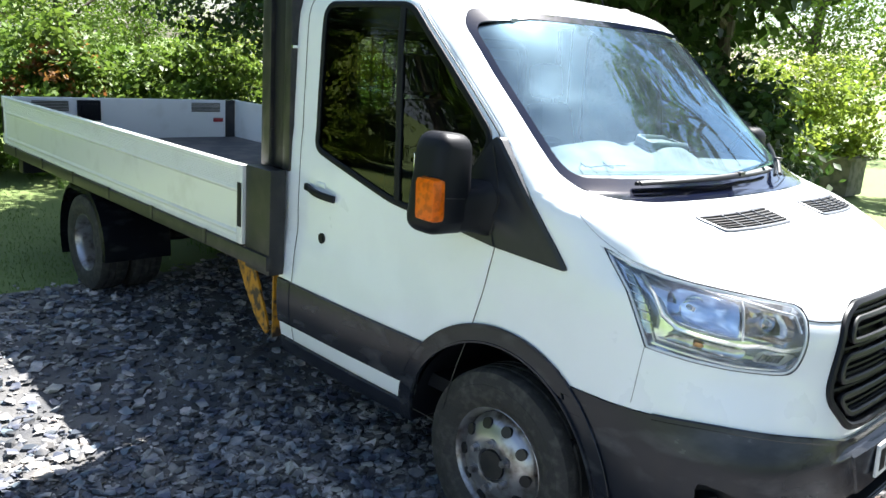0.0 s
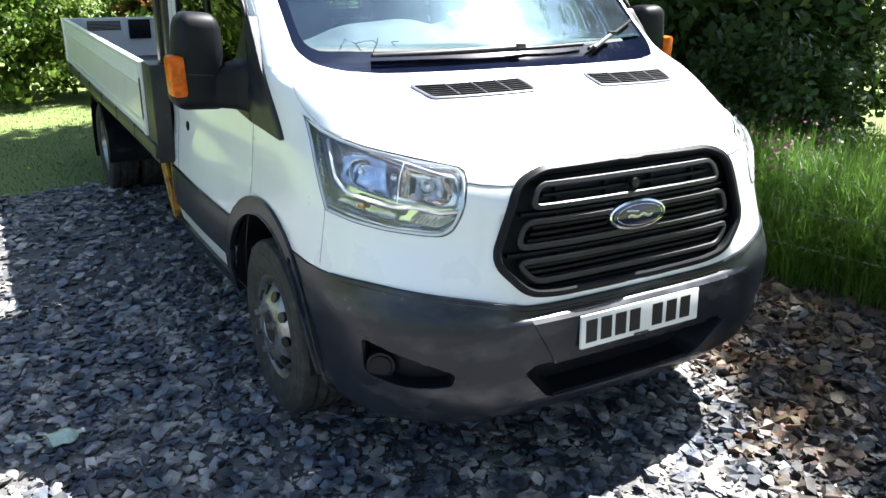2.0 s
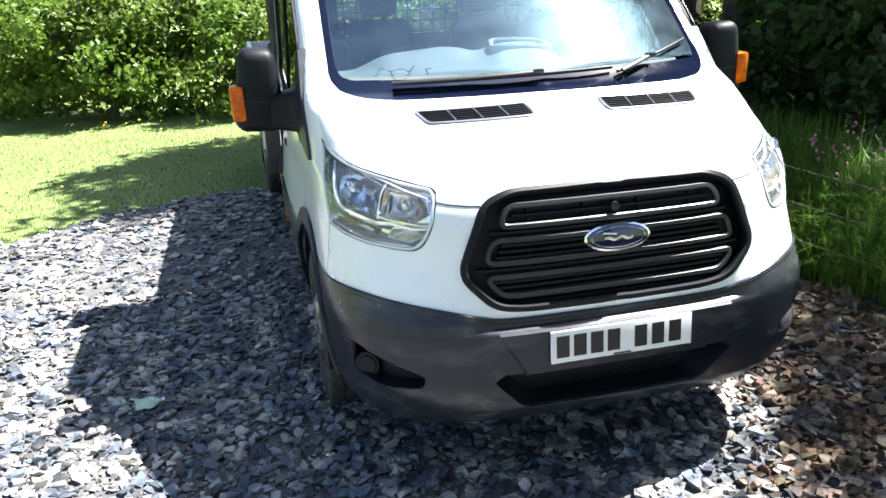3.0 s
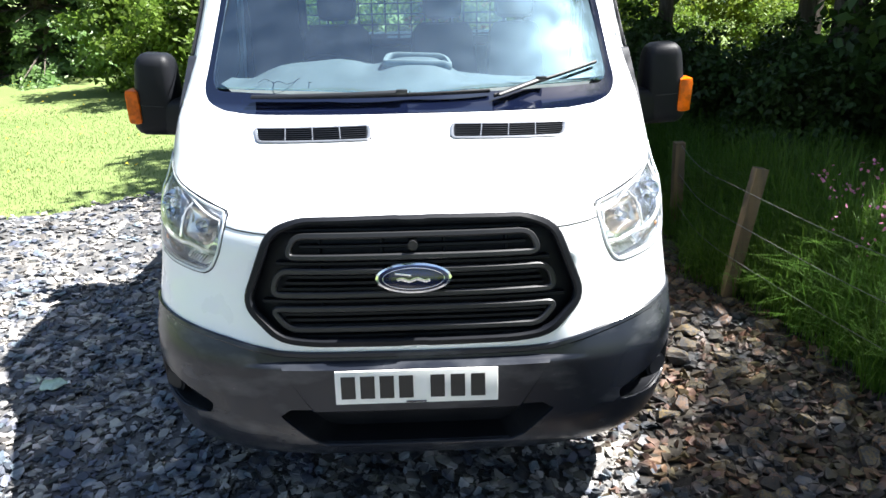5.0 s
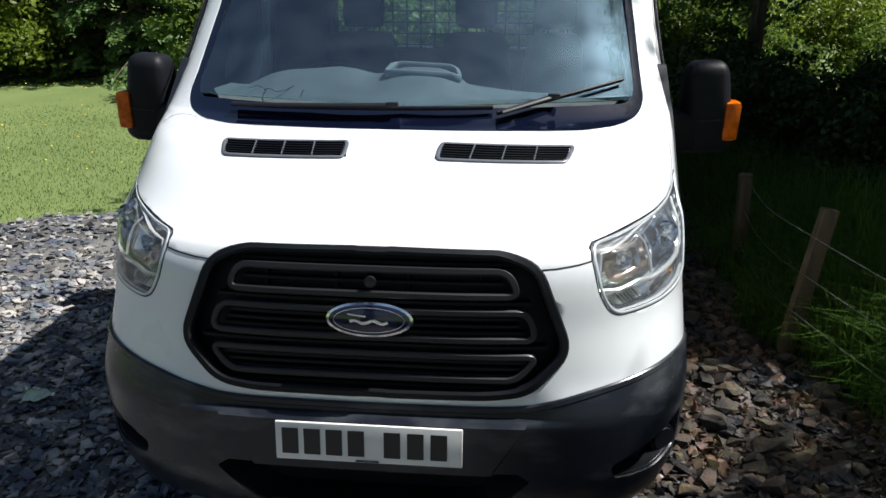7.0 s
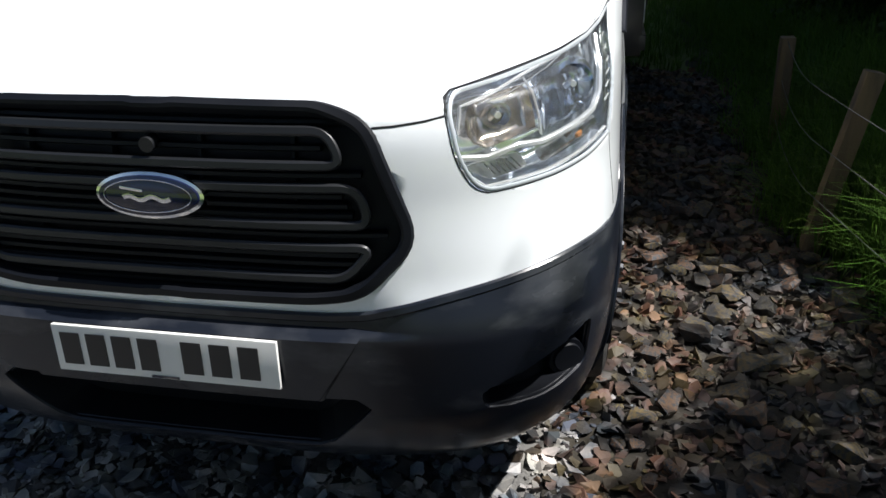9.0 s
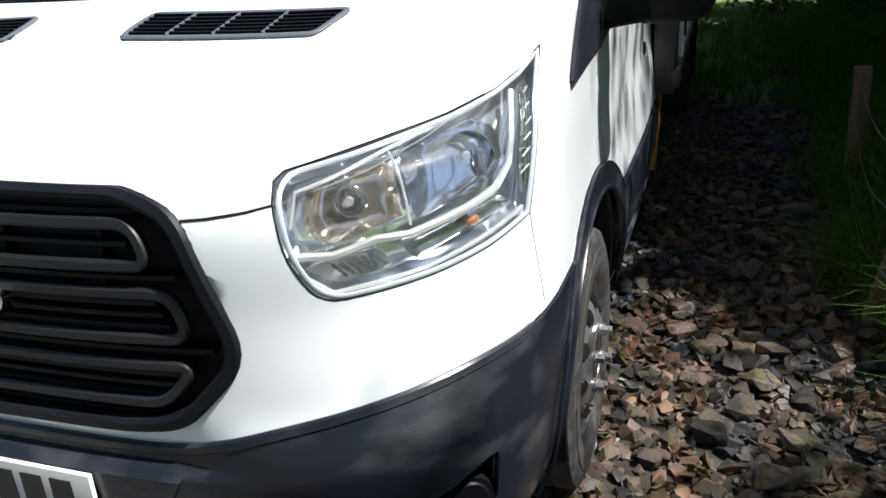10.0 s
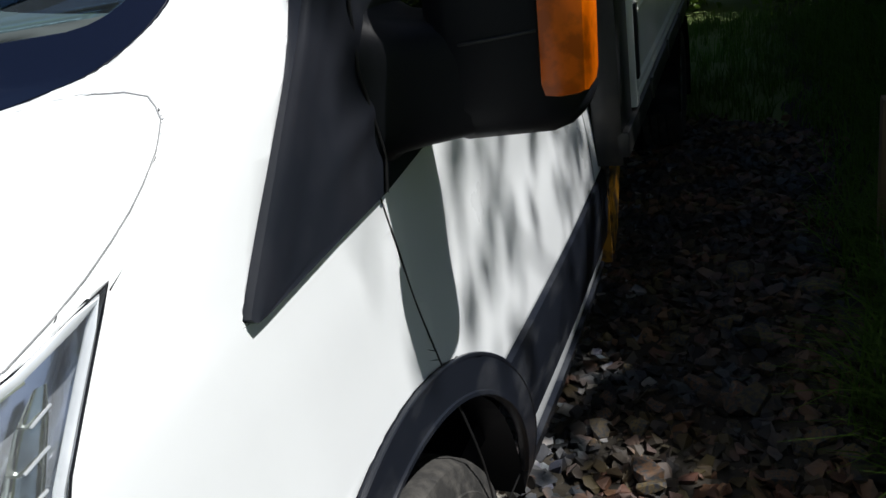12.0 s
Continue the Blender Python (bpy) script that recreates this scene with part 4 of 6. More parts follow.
# ---- mirrors, handles, window seals ----
for sgn, door in zip((1, -1), doors):
    mirror = tagged(new("door_mirror"), "black door mirror with amber indicator")
    mirror.parent = truck
    bm = bmesh.new()
    box(bm, (-0.108, -0.075, -0.162), (0.108, 0.085, 0.172), 0.052, None, 4)
    for v in bm.verts:
        k = (v.co.z + 0.172) / 0.344
        v.co.x *= 0.70 + 0.36 * (1 - k)
        v.co.x -= 0.014 * (1 - k)
        if v.co.y < 0:
            v.co.y *= 0.8 + 0.25 * math.cos(v.co.x * 9)
        v.co.z += 0.012 * math.cos(v.co.x * 14) * (1 if v.co.z > 0 else -0.8)
    m = Matrix.Translation((sgn * 1.112, 0.22, 1.377)) @ Matrix.Diagonal((sgn, 1, 1, 1)) @ Matrix.Rotation(radians(-4), 4, "Y")
    bmesh.ops.transform(bm, matrix=m, verts=bm.verts[:])
    bmesh.ops.recalc_face_normals(bm, faces=bm.faces[:])
    part("housing", bm, BLACKPL, mirror)
    bm = bmesh.new()
    box(bm, (0.056, -0.088, -0.118), (0.117, 0.01, 0.030), 0.02)
    for v in bm.verts:
        if v.co.z < -0.06:
            v.co.x -= 0.012
    bmesh.ops.transform(bm, matrix=m, verts=bm.verts[:])
    bmesh.ops.recalc_face_normals(bm, faces=bm.faces[:])
    part("indicator", bm, AMBER, mirror)
    bm = bmesh.new()
    rings = []
    for x, y0, y1, z0, z1 in ((0.91, 0.06, 0.30, 1.180, 1.41), (0.945, 0.085, 0.295, 1.188, 1.395), (0.965, 0.115, 0.29, 1.20, 1.38), (1.00, 0.135, 0.285, 1.205, 1.372), (1.07, 0.145, 0.28, 1.215, 1.37)):
        rings.append([bm.verts.new((sgn * x, (y0 + y1) / 2 + (y1 - y0) / 2 * math.copysign(abs(math.cos(q)) ** 0.45, math.cos(q)), (z0 + z1) / 2 + (z1 - z0) / 2 * math.copysign(abs(math.sin(q)) ** 0.45, math.sin(q))))
                      for q in [2 * math.pi * (k + 0.5) / 32 for k in range(32)]])
    for ra, rb in zip(rings, rings[1:]):
        for k in range(32):
            bm.faces.new((ra[k], ra[(k + 1) % 32], rb[(k + 1) % 32], rb[k]))
    bmesh.ops.recalc_face_normals(bm, faces=bm.faces[:])
    part("arm", bm, BLACKPL, mirror)
    bm = bmesh.new()
    sweep(bm, [m @ Vector((x, -0.079 + 0.10 * (x / 0.11) ** 4, -0.035 + 0.012 * x)) for x in np.linspace(-0.1, 0.05, 9)], 0.004, 0.004, up=Vector((0, -1, 0)))
    part("shell_joint", bm, SATIN, mirror)
    # gap in the cladding at the door's edge
    bm = bmesh.new()
    gap = along([(0.094, 1.168), (0.112, 1.21), (0.100, 1.27), (0.088, 1.33), (0.104, 1.40), (0.150, 1.52)], 0.02, False)
    sweep(bm, [on_side(sgn, p[0], p[1], 0.0125) for p in gap], 0.006, 0.003, out=[Vector((sgn, 0, 0))] * len(gap))
    part("cladding_gap", bm, INK, truck)
    part("glass", boxes(((sgn * 1.112 - 0.058, 0.300, 1.26), (sgn * 1.112 + 0.058, 0.306, 1.48), 0.003)), CHROME, mirror)
    # handle, lock
    bm = bmesh.new()
    sweep(bm, [on_side(sgn, 1.03 + 0.028 * k, 1.170 + 0.003 * k, 0.012 + 0.022 * math.sin(math.pi * min(1, k / 7))) for k in range(9)], 0.032, 0.02, out=[Vector((sgn, 0, 0))] * 9, ring=10)
    part("handle", bm, BLACKPL, door)
    bm = bmesh.new()
    sweep(bm, [on_side(sgn, 1.12 + 0.015 * k, 1.215, -0.006 + 0.002 * math.sin(k)) for k in range(5)], 0.03, 0.02, out=[Vector((sgn, 0, 0))] * 5, ring=10)
    part("handle_cup", bm, WHITE, door)
    bm = bmesh.new()
    p = on_side(sgn, 1.124, 0.977, 0.0)
    cyl(bm, p - Vector((0.006 * sgn, 0, 0)), p + Vector((0.006 * sgn, 0, 0)), 0.024)
    cyl(bm, p + Vector((0.006 * sgn, 0, 0)), p + Vector((0.009 * sgn, 0, 0)), 0.013)
    part("lock", bm, BLACKPL, door)
    bm = bmesh.new()
    pts = along(WINDOW, 0.03)
    sweep(bm, [on_side(sgn, p[0], p[1], -0.001) for p in pts], 0.026, 0.012, closed=True, out=[Vector((sgn, 0, 0.15))] * len(pts))
    part("window_seal", bm, BLACKPL, door)
    bm = bmesh.new()
    sweep(bm, [on_side(sgn, 0.63 + 0.013 * k, 1.225 + 0.127 * k, -0.002) for k in range(7)], 0.034, 0.012, out=[Vector((sgn, 0, 0.15))] * 7)
    part("window_divider", bm, BLACKPL, door)
    # dark gap round the door
    bm = bmesh.new()
    pts = along(DOOR, 0.02)
    sweep(bm, [on_side(sgn, p[0], p[1], -0.0008) for p in pts], 0.0050, 0.0030, closed=True, out=[Vector((sgn, 0, 0))] * len(pts), ring=6)
    part("shut_line", bm, INK, door)
    # inner door trim and pillar trim
    bm = bmesh.new()
    for y0, y1, z0, z1 in ((0.53, 1.30, 0.50, 1.22),):
        rows = [[bm.verts.new((sgn * (side_x(y, z) - 0.07), y, z)) for y in np.linspace(y0, y1, 8)] for z in np.linspace(z0, z1, 8)]
        for ra, rb in zip(rows, rows[1:]):
            for i in range(7):
                bm.faces.new((ra[i], ra[i + 1], rb[i + 1], rb[i]))
    bmesh.ops.solidify(bm, geom=bm.faces[:], thickness=0.02)
    part("door_trim", bm, TRIM, door)
    # wheel arch liner
    bm = bmesh.new()
    rows = []
    for k in range(-2, 33):
        a = math.pi * min(max(k / 30, 0), 1)
        y, z = 0.01 + 0.452 * math.cos(a), 0.36 + 0.452 * math.sin(a) - (0.006 if k in (-1, 31) else 0.013 if k in (-2, 32) else 0)
        rows.append([bm.verts.new((sgn * x, y, z)) for x in (0.5, 0.6, 0.72, 0.84, 0.962)])
    for ra, rb in zip(rows, rows[1:]):
        for i in range(4):
            bm.faces.new((ra[i], ra[i + 1], rb[i + 1], rb[i]))
    bm.faces.new([r[0] for r in rows])
    part("arch_liner", bm, BLACKPL, truck)

# ---- roof lamps, aerial ----
for sgn in (1, -1):
    bm = bmesh.new()
    bmesh.ops.create_uvsphere(bm, u_segments=20, v_segments=12, radius=1, matrix=Matrix.Translation((sgn * 0.675, 0.80, 2.082)) @ Matrix.Diagonal((0.045, 0.05, 0.036, 1)))
    part("marker_lamp", bm, material("clear_marker_plastic", (0.65, 0.65, 0.62), 0.2, vary=0.2, scale=40) if sgn > 0 else bpy.data.materials["clear_marker_plastic"], truck)
bm = bmesh.new()
cyl(bm, (0.56, 0.85, 2.09), (0.56, 0.85, 2.125), 0.018, 0.009, 12)
cyl(bm, (0.56, 0.85, 2.12), (0.545, 1.02, 2.55), 0.0035, 0.002, 8)
part("aerial", bm, BLACKPL, truck)

# ---- cab interior ----
dash = tagged(new("dashboard"), "grey moulded dashboard")
dash.parent = truck


def dash_z(x, y):
    g = lambda cx, cy, sx, sy: math.exp(-abs((x - cx) / sx) ** 4 - ((y - cy) / sy) ** 2)
    return 1.395 + 0.04 * min(1, max(0, (y + 0.3) / 0.3)) + 0.095 * g(-0.40, 0.16, 0.26, 0.16) + 0.075 * g(0.03, 0.10, 0.16, 0.13) + 0.02 * math.cos(x * 6)


bm = bmesh.new()
rows = []
for y in np.linspace(-0.26, 0.30, 24):
    w = min(0.80, 0.62 + 0.5 * (y + 0.26))
    rows.append([bm.verts.new((w * (i / 30 - 1), y, min(dash_z(w * (i / 30 - 1), y), 1.405 + (y + 0.36) * 0.75))) for i in range(61)])
rows.append([bm.verts.new((v.co.x, 0.36, 1.0)) for v in rows[-1]])
rows.insert(0, [bm.verts.new((v.co.x, v.co.y, v.co.z - 0.12)) for v in rows[0]])
for ra, rb in zip(rows, rows[1:]):
    for i in range(60):
        bm.faces.new((ra[i], ra[i + 1], rb[i + 1], rb[i]))
part("dash_top", bm, DASH, dash)
bm = bmesh.new()
loop = rounded([(-0.11, 0.03), (0.17, 0.03), (0.15, 0.13), (-0.09, 0.13)], 0.03, 4)
sweep(bm, [Vector((p[0], p[1], dash_z(p[0], p[1]) + 0.012)) for p in loop], 0.02, 0.03, closed=True)
part("tray_rim", bm, material("pale_grey_plastic", (0.14, 0.165, 0.17), 0.5, vary=0.1, scale=12), dash)
part("tray_floor", boxes(((-0.08, 0.05, 1.48), (0.14, 0.11, 1.500), 0.006)), BLACKPL, dash)
bm = bmesh.new()
sweep(bm, [Vector((-0.62 + 0.02 * k, -0.02 + 0.05 * math.sin(k * 0.9), 1.455 + 0.008 * math.sin(k * 1.7))) for k in range(12)], 0.003, 0.003)
part("cable", bm, BLACKPL, dash)
wheel = tagged(new("steering_wheel"), "black steering wheel")
wheel.parent = truck
sm = Matrix.Translation((-0.39, 0.46, 1.33)) @ Matrix.Rotation(radians(28), 4, "X")
bm = bmesh.new()
sweep(bm, [sm @ Vector((0.2 * math.cos(a), 0, 0.2 * math.sin(a))) for a in [2 * math.pi * k / 40 for k in range(40)]], 0.03, 0.03, closed=True, up=Vector((0, 1, 0)), ring=10)
part("rim", bm, SEATMAT, wheel)
part("hub", boxes(((-0.08, -0.03, -0.07), (0.08, 0.03, 0.07), 0.02, sm), ((-0.19, -0.012, -0.02), (0.19, 0.012, 0.02), 0.006, sm)), SEATMAT, wheel)
for x, w in ((-0.40, 0.25), (0.17, 0.24), (0.56, 0.20)):
    seat = tagged(new("seat"), "dark fabric cab seat with headrest")
    seat.parent = truck
    lean = Matrix.Translation((x, 1.05, 0.95)) @ Matrix.Rotation(radians(-10), 4, "X")
    bm = bmesh.new()
    box(bm, (-w, -0.07, -0.05), (w, 0.09, 0.66), 0.05, None)
    for v in bm.verts:
        v.co.x *= 1 - 0.45 * max(0, (v.co.z - 0.35) / 0.31) ** 2
        v.co.y -= 0.03 * (abs(v.co.x) / w) ** 2
    bmesh.ops.transform(bm, matrix=lean, verts=bm.verts[:])
    part("backrest", bm, SEATMAT, seat)
    part("headrest", boxes(((-0.105, -0.055, 0.68), (0.105, 0.05, 0.875), 0.045, lean)), SEATMAT, seat)
    for s in (-0.05, 0.05):
        bm = bmesh.new()
        cyl(bm, lean @ Vector((s, 0, 0.6)), lean @ Vector((s, 0, 0.72)), 0.008, seg=10)
        part("headrest_post", bm, CHROME, seat)
    part("cushion", boxes(((x - w, 0.50, 0.78), (x + w, 1.05, 0.95), 0.05)), SEATMAT, seat)
part("cab_floor", boxes(((-0.9, -0.3, 0.5), (0.9, 1.42, 0.56))), BLACKPL, truck)
bm = bmesh.new()
rows = []
for z in (0.46, 0.8, 1.15, 1.40, 1.48, 1.70, 1.90, 1.96, 2.03, 2.09):
    w = side_x(1.4, z) - 0.012
    rows.append([bm.verts.new((x, 1.425, z)) for x in (-w, -0.70, -0.62, -0.3, 0, 0.3, 0.62, 0.70, w)])
for j, (ra, rb) in enumerate(zip(rows, rows[1:])):
    for i in range(8):
        if not (2 <= i <= 5 and 4 <= j <= 5):
            bm.faces.new((ra[i], ra[i + 1], rb[i + 1], rb[i]))
bmesh.ops.solidify(bm, geom=bm.faces[:], thickness=0.02)
part("cab_rear_wall", bm, TRIM, truck, "", 30)
bm = bmesh.new()
sweep(bm, [Vector((p[0], 1.42, p[1])) for p in rounded([(-0.62, 1.48), (0.62, 1.48), (0.62, 1.90), (-0.62, 1.90)], 0.09, 6)], 0.05, 0.03, closed=True, up=Vector((0, 1, 0)))
part("rear_window_seal", bm, BLACKPL, truck)
rear_glass = part("rear_window", boxes(((-0.62, 1.43, 1.48), (0.62, 1.435, 1.90))), REARGLASS, truck)
rear_glass.visible_shadow = False
for sgn in (1, -1):
    part("sun_visor", boxes(((sgn * 0.40 - 0.2, 0.42, 1.955), (sgn * 0.40 + 0.2, 0.60, 1.975), 0.008)), TRIM, truck)

# ---- headboard ----
head = tagged(new("headboard"), "dark steel headboard behind the cab")
head.parent = truck
for sgn in (1, -1):
    part("post", boxes(((sgn * 0.955 - 0.03, 1.565, 1.24), (sgn * 0.955 + 0.03, 1.64, 2.25), 0.006)), DARKSTEEL, head)
    part("post_foot", boxes(((sgn * 1.03 - 0.045, 1.40, 0.74), (sgn * 1.03 + 0.04, 1.625, 1.245), 0.008)), DARKSTEEL, head)
    part("front_post", boxes(((sgn * 0.95 - 0.03, 1.40, 1.24), (sgn * 0.95 + 0.03, 1.455, 2.14), 0.006)), DARKSTEEL, head)
    part("post_web", boxes(((sgn * 0.955 - 0.008, 1.455, 1.24), (sgn * 0.955 + 0.008, 1.565, 2.12), 0.004)), MESH, head)
    part("tie_bar", boxes(((sgn * 0.95 - 0.03, 1.385, 1.80), (sgn * 0.95 + 0.04, 1.399, 1.812))), CHROME, head)
part("lower_panel", boxes(((-0.98, 1.56, 0.84), (0.98, 1.585, 1.42), 0.004)), DARKSTEEL, head)
part("top_board", boxes(((-0.93, 1.52, 2.085), (0.93, 1.58, 2.145), 0.004)), material("faded_red_board", (0.42, 0.17, 0.15), 0.6, vary=0.2, scale=9), head, "faded red top rail")
# two sheets added across the gap to stop light falling through
part("gap_panel", boxes(((-0.92, 1.452, 1.20), (0.92, 1.557, 1.215))), DARKSTEEL, head)
part("gap_cover", boxes(((-0.93, 1.440, 2.055), (0.93, 1.519, 2.072), 0.003)), DARKSTEEL, head)
part("top_strip", boxes(((-0.93, 1.515, 2.145), (0.93, 1.585, 2.160), 0.003)), STEEL, head)
for k in range(25):
    x = -0.93 + 1.86 * k / 24
    part("mesh_bar", boxes(((x - 0.004, 1.566, 1.42), (x + 0.004, 1.574, 2.09))), MESH, head)
for k in range(11):
    z = 1.45 + 0.06 * k
    part("mesh_bar", boxes(((-0.95, 1.558, z - 0.004), (0.95, 1.566, z + 0.004))), MESH, head)

# ---- load bed ----
bed = tagged(new("load_bed"), "white aluminium dropside load bed with dark deck")
bed.parent = truck
BZ0, BZ1, BY0, BY1 = 0.842, 1.236, 1.665, 5.66


def profiled(bm, prof, p0, p1, inward):
    """A board of ribbed section (offset, height) between two points; its ribs face away from inward."""
    p0, p1 = Vector(p0), Vector(p1)
    ends = [[bm.verts.new(p - inward * o + Vector((0, 0, h))) for o, h in prof] for p in (p0, p1)]
    n = len(prof)
    for i in range(n):
        bm.faces.new((ends[0][i], ends[0][(i + 1) % n], ends[1][(i + 1) % n], ends[1][i]))
    bm.faces.new(ends[0][::-1])
    bm.faces.new(ends[1])
    bmesh.ops.recalc_face_normals(bm, faces=bm.faces[:])


def rib_profile(height):
    out = [(-0.028, 0.0), (0.004, 0.0), (0.006, 0.012), (0.0, 0.022)]
    for z in np.linspace(0.05, height - 0.13, 2):
        out += [(0.0, z - 0.012), (0.008, z), (0.008, z + 0.006), (0.0, z + 0.018)]
    for k in range(9):
        z = height - 0.115 + 0.009 * k
        out += [(0.0, z), (0.003, z + 0.003), (0.003, z + 0.005), (0.0, z + 0.008)]
    out += [(0.0, height - 0.026), (0.008, height - 0.022), (0.008, height - 0.004), (0.002, height), (-0.026, height), (-0.028, height - 0.004)]
    return out


for sgn in (1, -1):
    side = tagged(new("side_board"), "white ribbed aluminium dropside board")
    side.parent = bed
    bm = bmesh.new()
    profiled(bm, rib_profile(BZ1 - BZ0), (sgn * 1.072, BY0, BZ0), (sgn * 1.072, BY1 - 0.03, BZ0), Vector((-sgn, 0, 0)))
    part("board", bm, ALLOY, side, "", 25)
    for y in (BY0 - 0.03, BY1 - 0.055):
        part("end_cap", boxes(((sgn * 1.065 - 0.022, y, BZ0 + 0.005), (sgn * 1.065 + 0.022, y + 0.055, BZ1 + 0.002), 0.004)), ALLOY, side)
        part("latch", boxes(((sgn * 1.085 - 0.005, y + 0.006, BZ0 + 0.09), (sgn * 1.085 + 0.010, y + 0.046, BZ0 + 0.31), 0.003)), BLACKPL, side)
    part("side_rail", boxes(((sgn * 1.07 - 0.02, 1.40, 0.765), (sgn * 1.07 + 0.018, BY1, BZ0 - 0.004), 0.006)), DARKSTEEL, bed)
    for y in np.linspace(2.0, 5.3, 6):
        part("rail_clip", boxes(((sgn * 1.09 - 0.004, y, 0.775), (sgn * 1.09 + 0.006, y + 0.035, 0.85), 0.002)), DARKSTEEL, bed)
tail = tagged(new("tailboard"), "white aluminium tailboard with louvres and a black latch")
tail.parent = bed
bm = bmesh.new()
profiled(bm, rib_profile(BZ1 - BZ0), (-1.06, BY1 - 0.03, BZ0), (1.06, BY1 - 0.03, BZ0), Vector((0, -1, 0)))
part("board", bm, ALLOY, tail, "", 25)
for x in (-0.72, 0.72):
    for k in range(7):
        part("louvre", boxes(((x - 0.15, BY1 - 0.066, BZ1 - 0.115 + 0.013 * k), (x + 0.15, BY1 - 0.057, BZ1 - 0.108 + 0.013 * k))), DARKSTEEL, tail)
part("latch_box", boxes(((-0.50, BY1 - 0.085, BZ1 - 0.20), (-0.30, BY1 - 0.056, BZ1 - 0.02), 0.006), ((-0.47, BY1 - 0.095, BZ1 - 0.15), (-0.33, BY1 - 0.08, BZ1 - 0.05), 0.006)), BLACKPL, tail)
part("reflector", boxes(((0.80, BY1 - 0.075, BZ1 - 0.215), (0.90, BY1 - 0.056, BZ1 - 0.175), 0.006)), RED, tail)
part("deck", boxes(((-1.045, 1.587, 0.842), (1.045, BY1 - 0.06, 0.872))), DECK, bed)
part("corner_post", boxes(((0.93, BY1 - 0.07, BZ0), (1.03, BY1 - 0.058, BZ1), 0.004)), DARKSTEEL, bed)
for y in np.linspace(1.75, 5.5, 8):
    part("cross_member", boxes(((-1.04, y, 0.745), (1.04, y + 0.06, 0.838))), DARKSTEEL, bed)
for sgn in (1, -1):
    part("chassis_rail", boxes(((sgn * 0.42 - 0.035, 0.9, 0.50), (sgn * 0.42 + 0.035, 5.55, 0.68), 0.006)), DARKSTEEL, truck)
    part("rear_light", boxes(((sgn * 0.86 - 0.13, 5.50, 0.60), (sgn * 0.86 + 0.13, 5.62, 0.76), 0.008)), BLACKPL, truck)
    # worn yellow step bracket below the bed's front corner
    step = tagged(new("step_bracket"), "worn yellow steel step bracket")
    step.parent = truck
    bm = bmesh.new()
    plate = [(1.88, 0.80), (1.70, 0.80), (1.60, 0.60), (1.52, 0.43), (1.545, 0.395), (1.64, 0.45), (1.76, 0.60)]
    near, far = [[bm.verts.new((sgn * x, y, z)) for y, z in plate] for x in (1.0, 0.988)]
    bm.faces.new(near)
    bm.faces.new(far[::-1])
    for k in range(len(plate)):
        bm.faces.new((near[k], far[k], far[k - 1], near[k - 1]))
    bmesh.ops.recalc_face_normals(bm, faces=bm.faces[:])
    part("plate", bm, YELLOW, step)
    part("flange", boxes(((sgn * 0.95 - 0.055, 1.470, 0.40), (sgn * 0.95 + 0.055, 1.482, 0.80), 0.003)), YELLOW, step)
    part("flange", boxes(((sgn * 1.0 - 0.06, 1.60, 0.775), (sgn * 1.0 + 0.012, 2.05, 0.80), 0.004)), YELLOW, step)
    # rear mudguard
    bm = bmesh.new()
    rows = []
    for k in range(25):
        a = radians(-22 + 208 * k / 24)
        r = 0.445
        y, z = 3.954 + r * math.cos(a), min(0.345 + r * math.sin(a), 0.745)
        rows.append([bm.verts.new((sgn * x, y + dy, z + dz)) for x, dy, dz in ((0.60, 0, 0), (0.85, 0, 0), (1.06, 0, 0), (1.07, -0.03 * math.cos(a), -0.03 * math.sin(a)))])
    for ra, rb in zip(rows, rows[1:]):
        for i in range(3):
            bm.faces.new((ra[i], ra[i + 1], rb[i + 1], rb[i]))
    bmesh.ops.solidify(bm, geom=bm.faces[:], thickness=0.006)
    part("mudguard", bm, BUMPER, truck)
bm = bmesh.new()
cyl(bm, (-0.7, 3.954, 0.345), (0.7, 3.954, 0.345), 0.05)
bmesh.ops.create_uvsphere(bm, u_segments=16, v_segments=10, radius=0.15, matrix=Matrix.Translation((0, 3.954, 0.345)))
part("rear_axle", bm, DARKSTEEL, truck)
bm = bmesh.new()
cyl(bm, (0, 1.2, 0.45), (0, 3.9, 0.38), 0.045)
part("prop_shaft", bm, DARKSTEEL, truck)
part("fuel_tank", boxes(((0.45, 1.9, 0.42), (0.85, 2.9, 0.70), 0.04)), BLACKPL, truck)
part("engine_tray", boxes(((-0.7, -0.8, 0.34), (0.7, 1.0, 0.40), 0.02)), BLACKPL, truck)
part("front_axle", boxes(((-0.75, -0.05, 0.30), (0.75, 0.05, 0.38), 0.02)), DARKSTEEL, truck)


# ---- wheels ----
TYRE = [(0.206, -0.085), (0.23, -0.100), (0.27, -0.108), (0.32, -0.104), (0.345, -0.094), (0.353, -0.078), (0.3545, -0.055), (0.346, -0.053), (0.346, -0.046), (0.355, -0.044), (0.3555, -0.012), (0.347, -0.010),
        (0.347, -0.003), (0.3555, -0.001), (0.355, 0.034), (0.346, 0.036), (0.346, 0.043), (0.3545, 0.045), (0.353, 0.078), (0.345, 0.094), (0.32, 0.104), (0.302, 0.1065), (0.300, 0.109), (0.27, 0.108), (0.262, 0.110), (0.23, 0.100), (0.206, 0.085)]


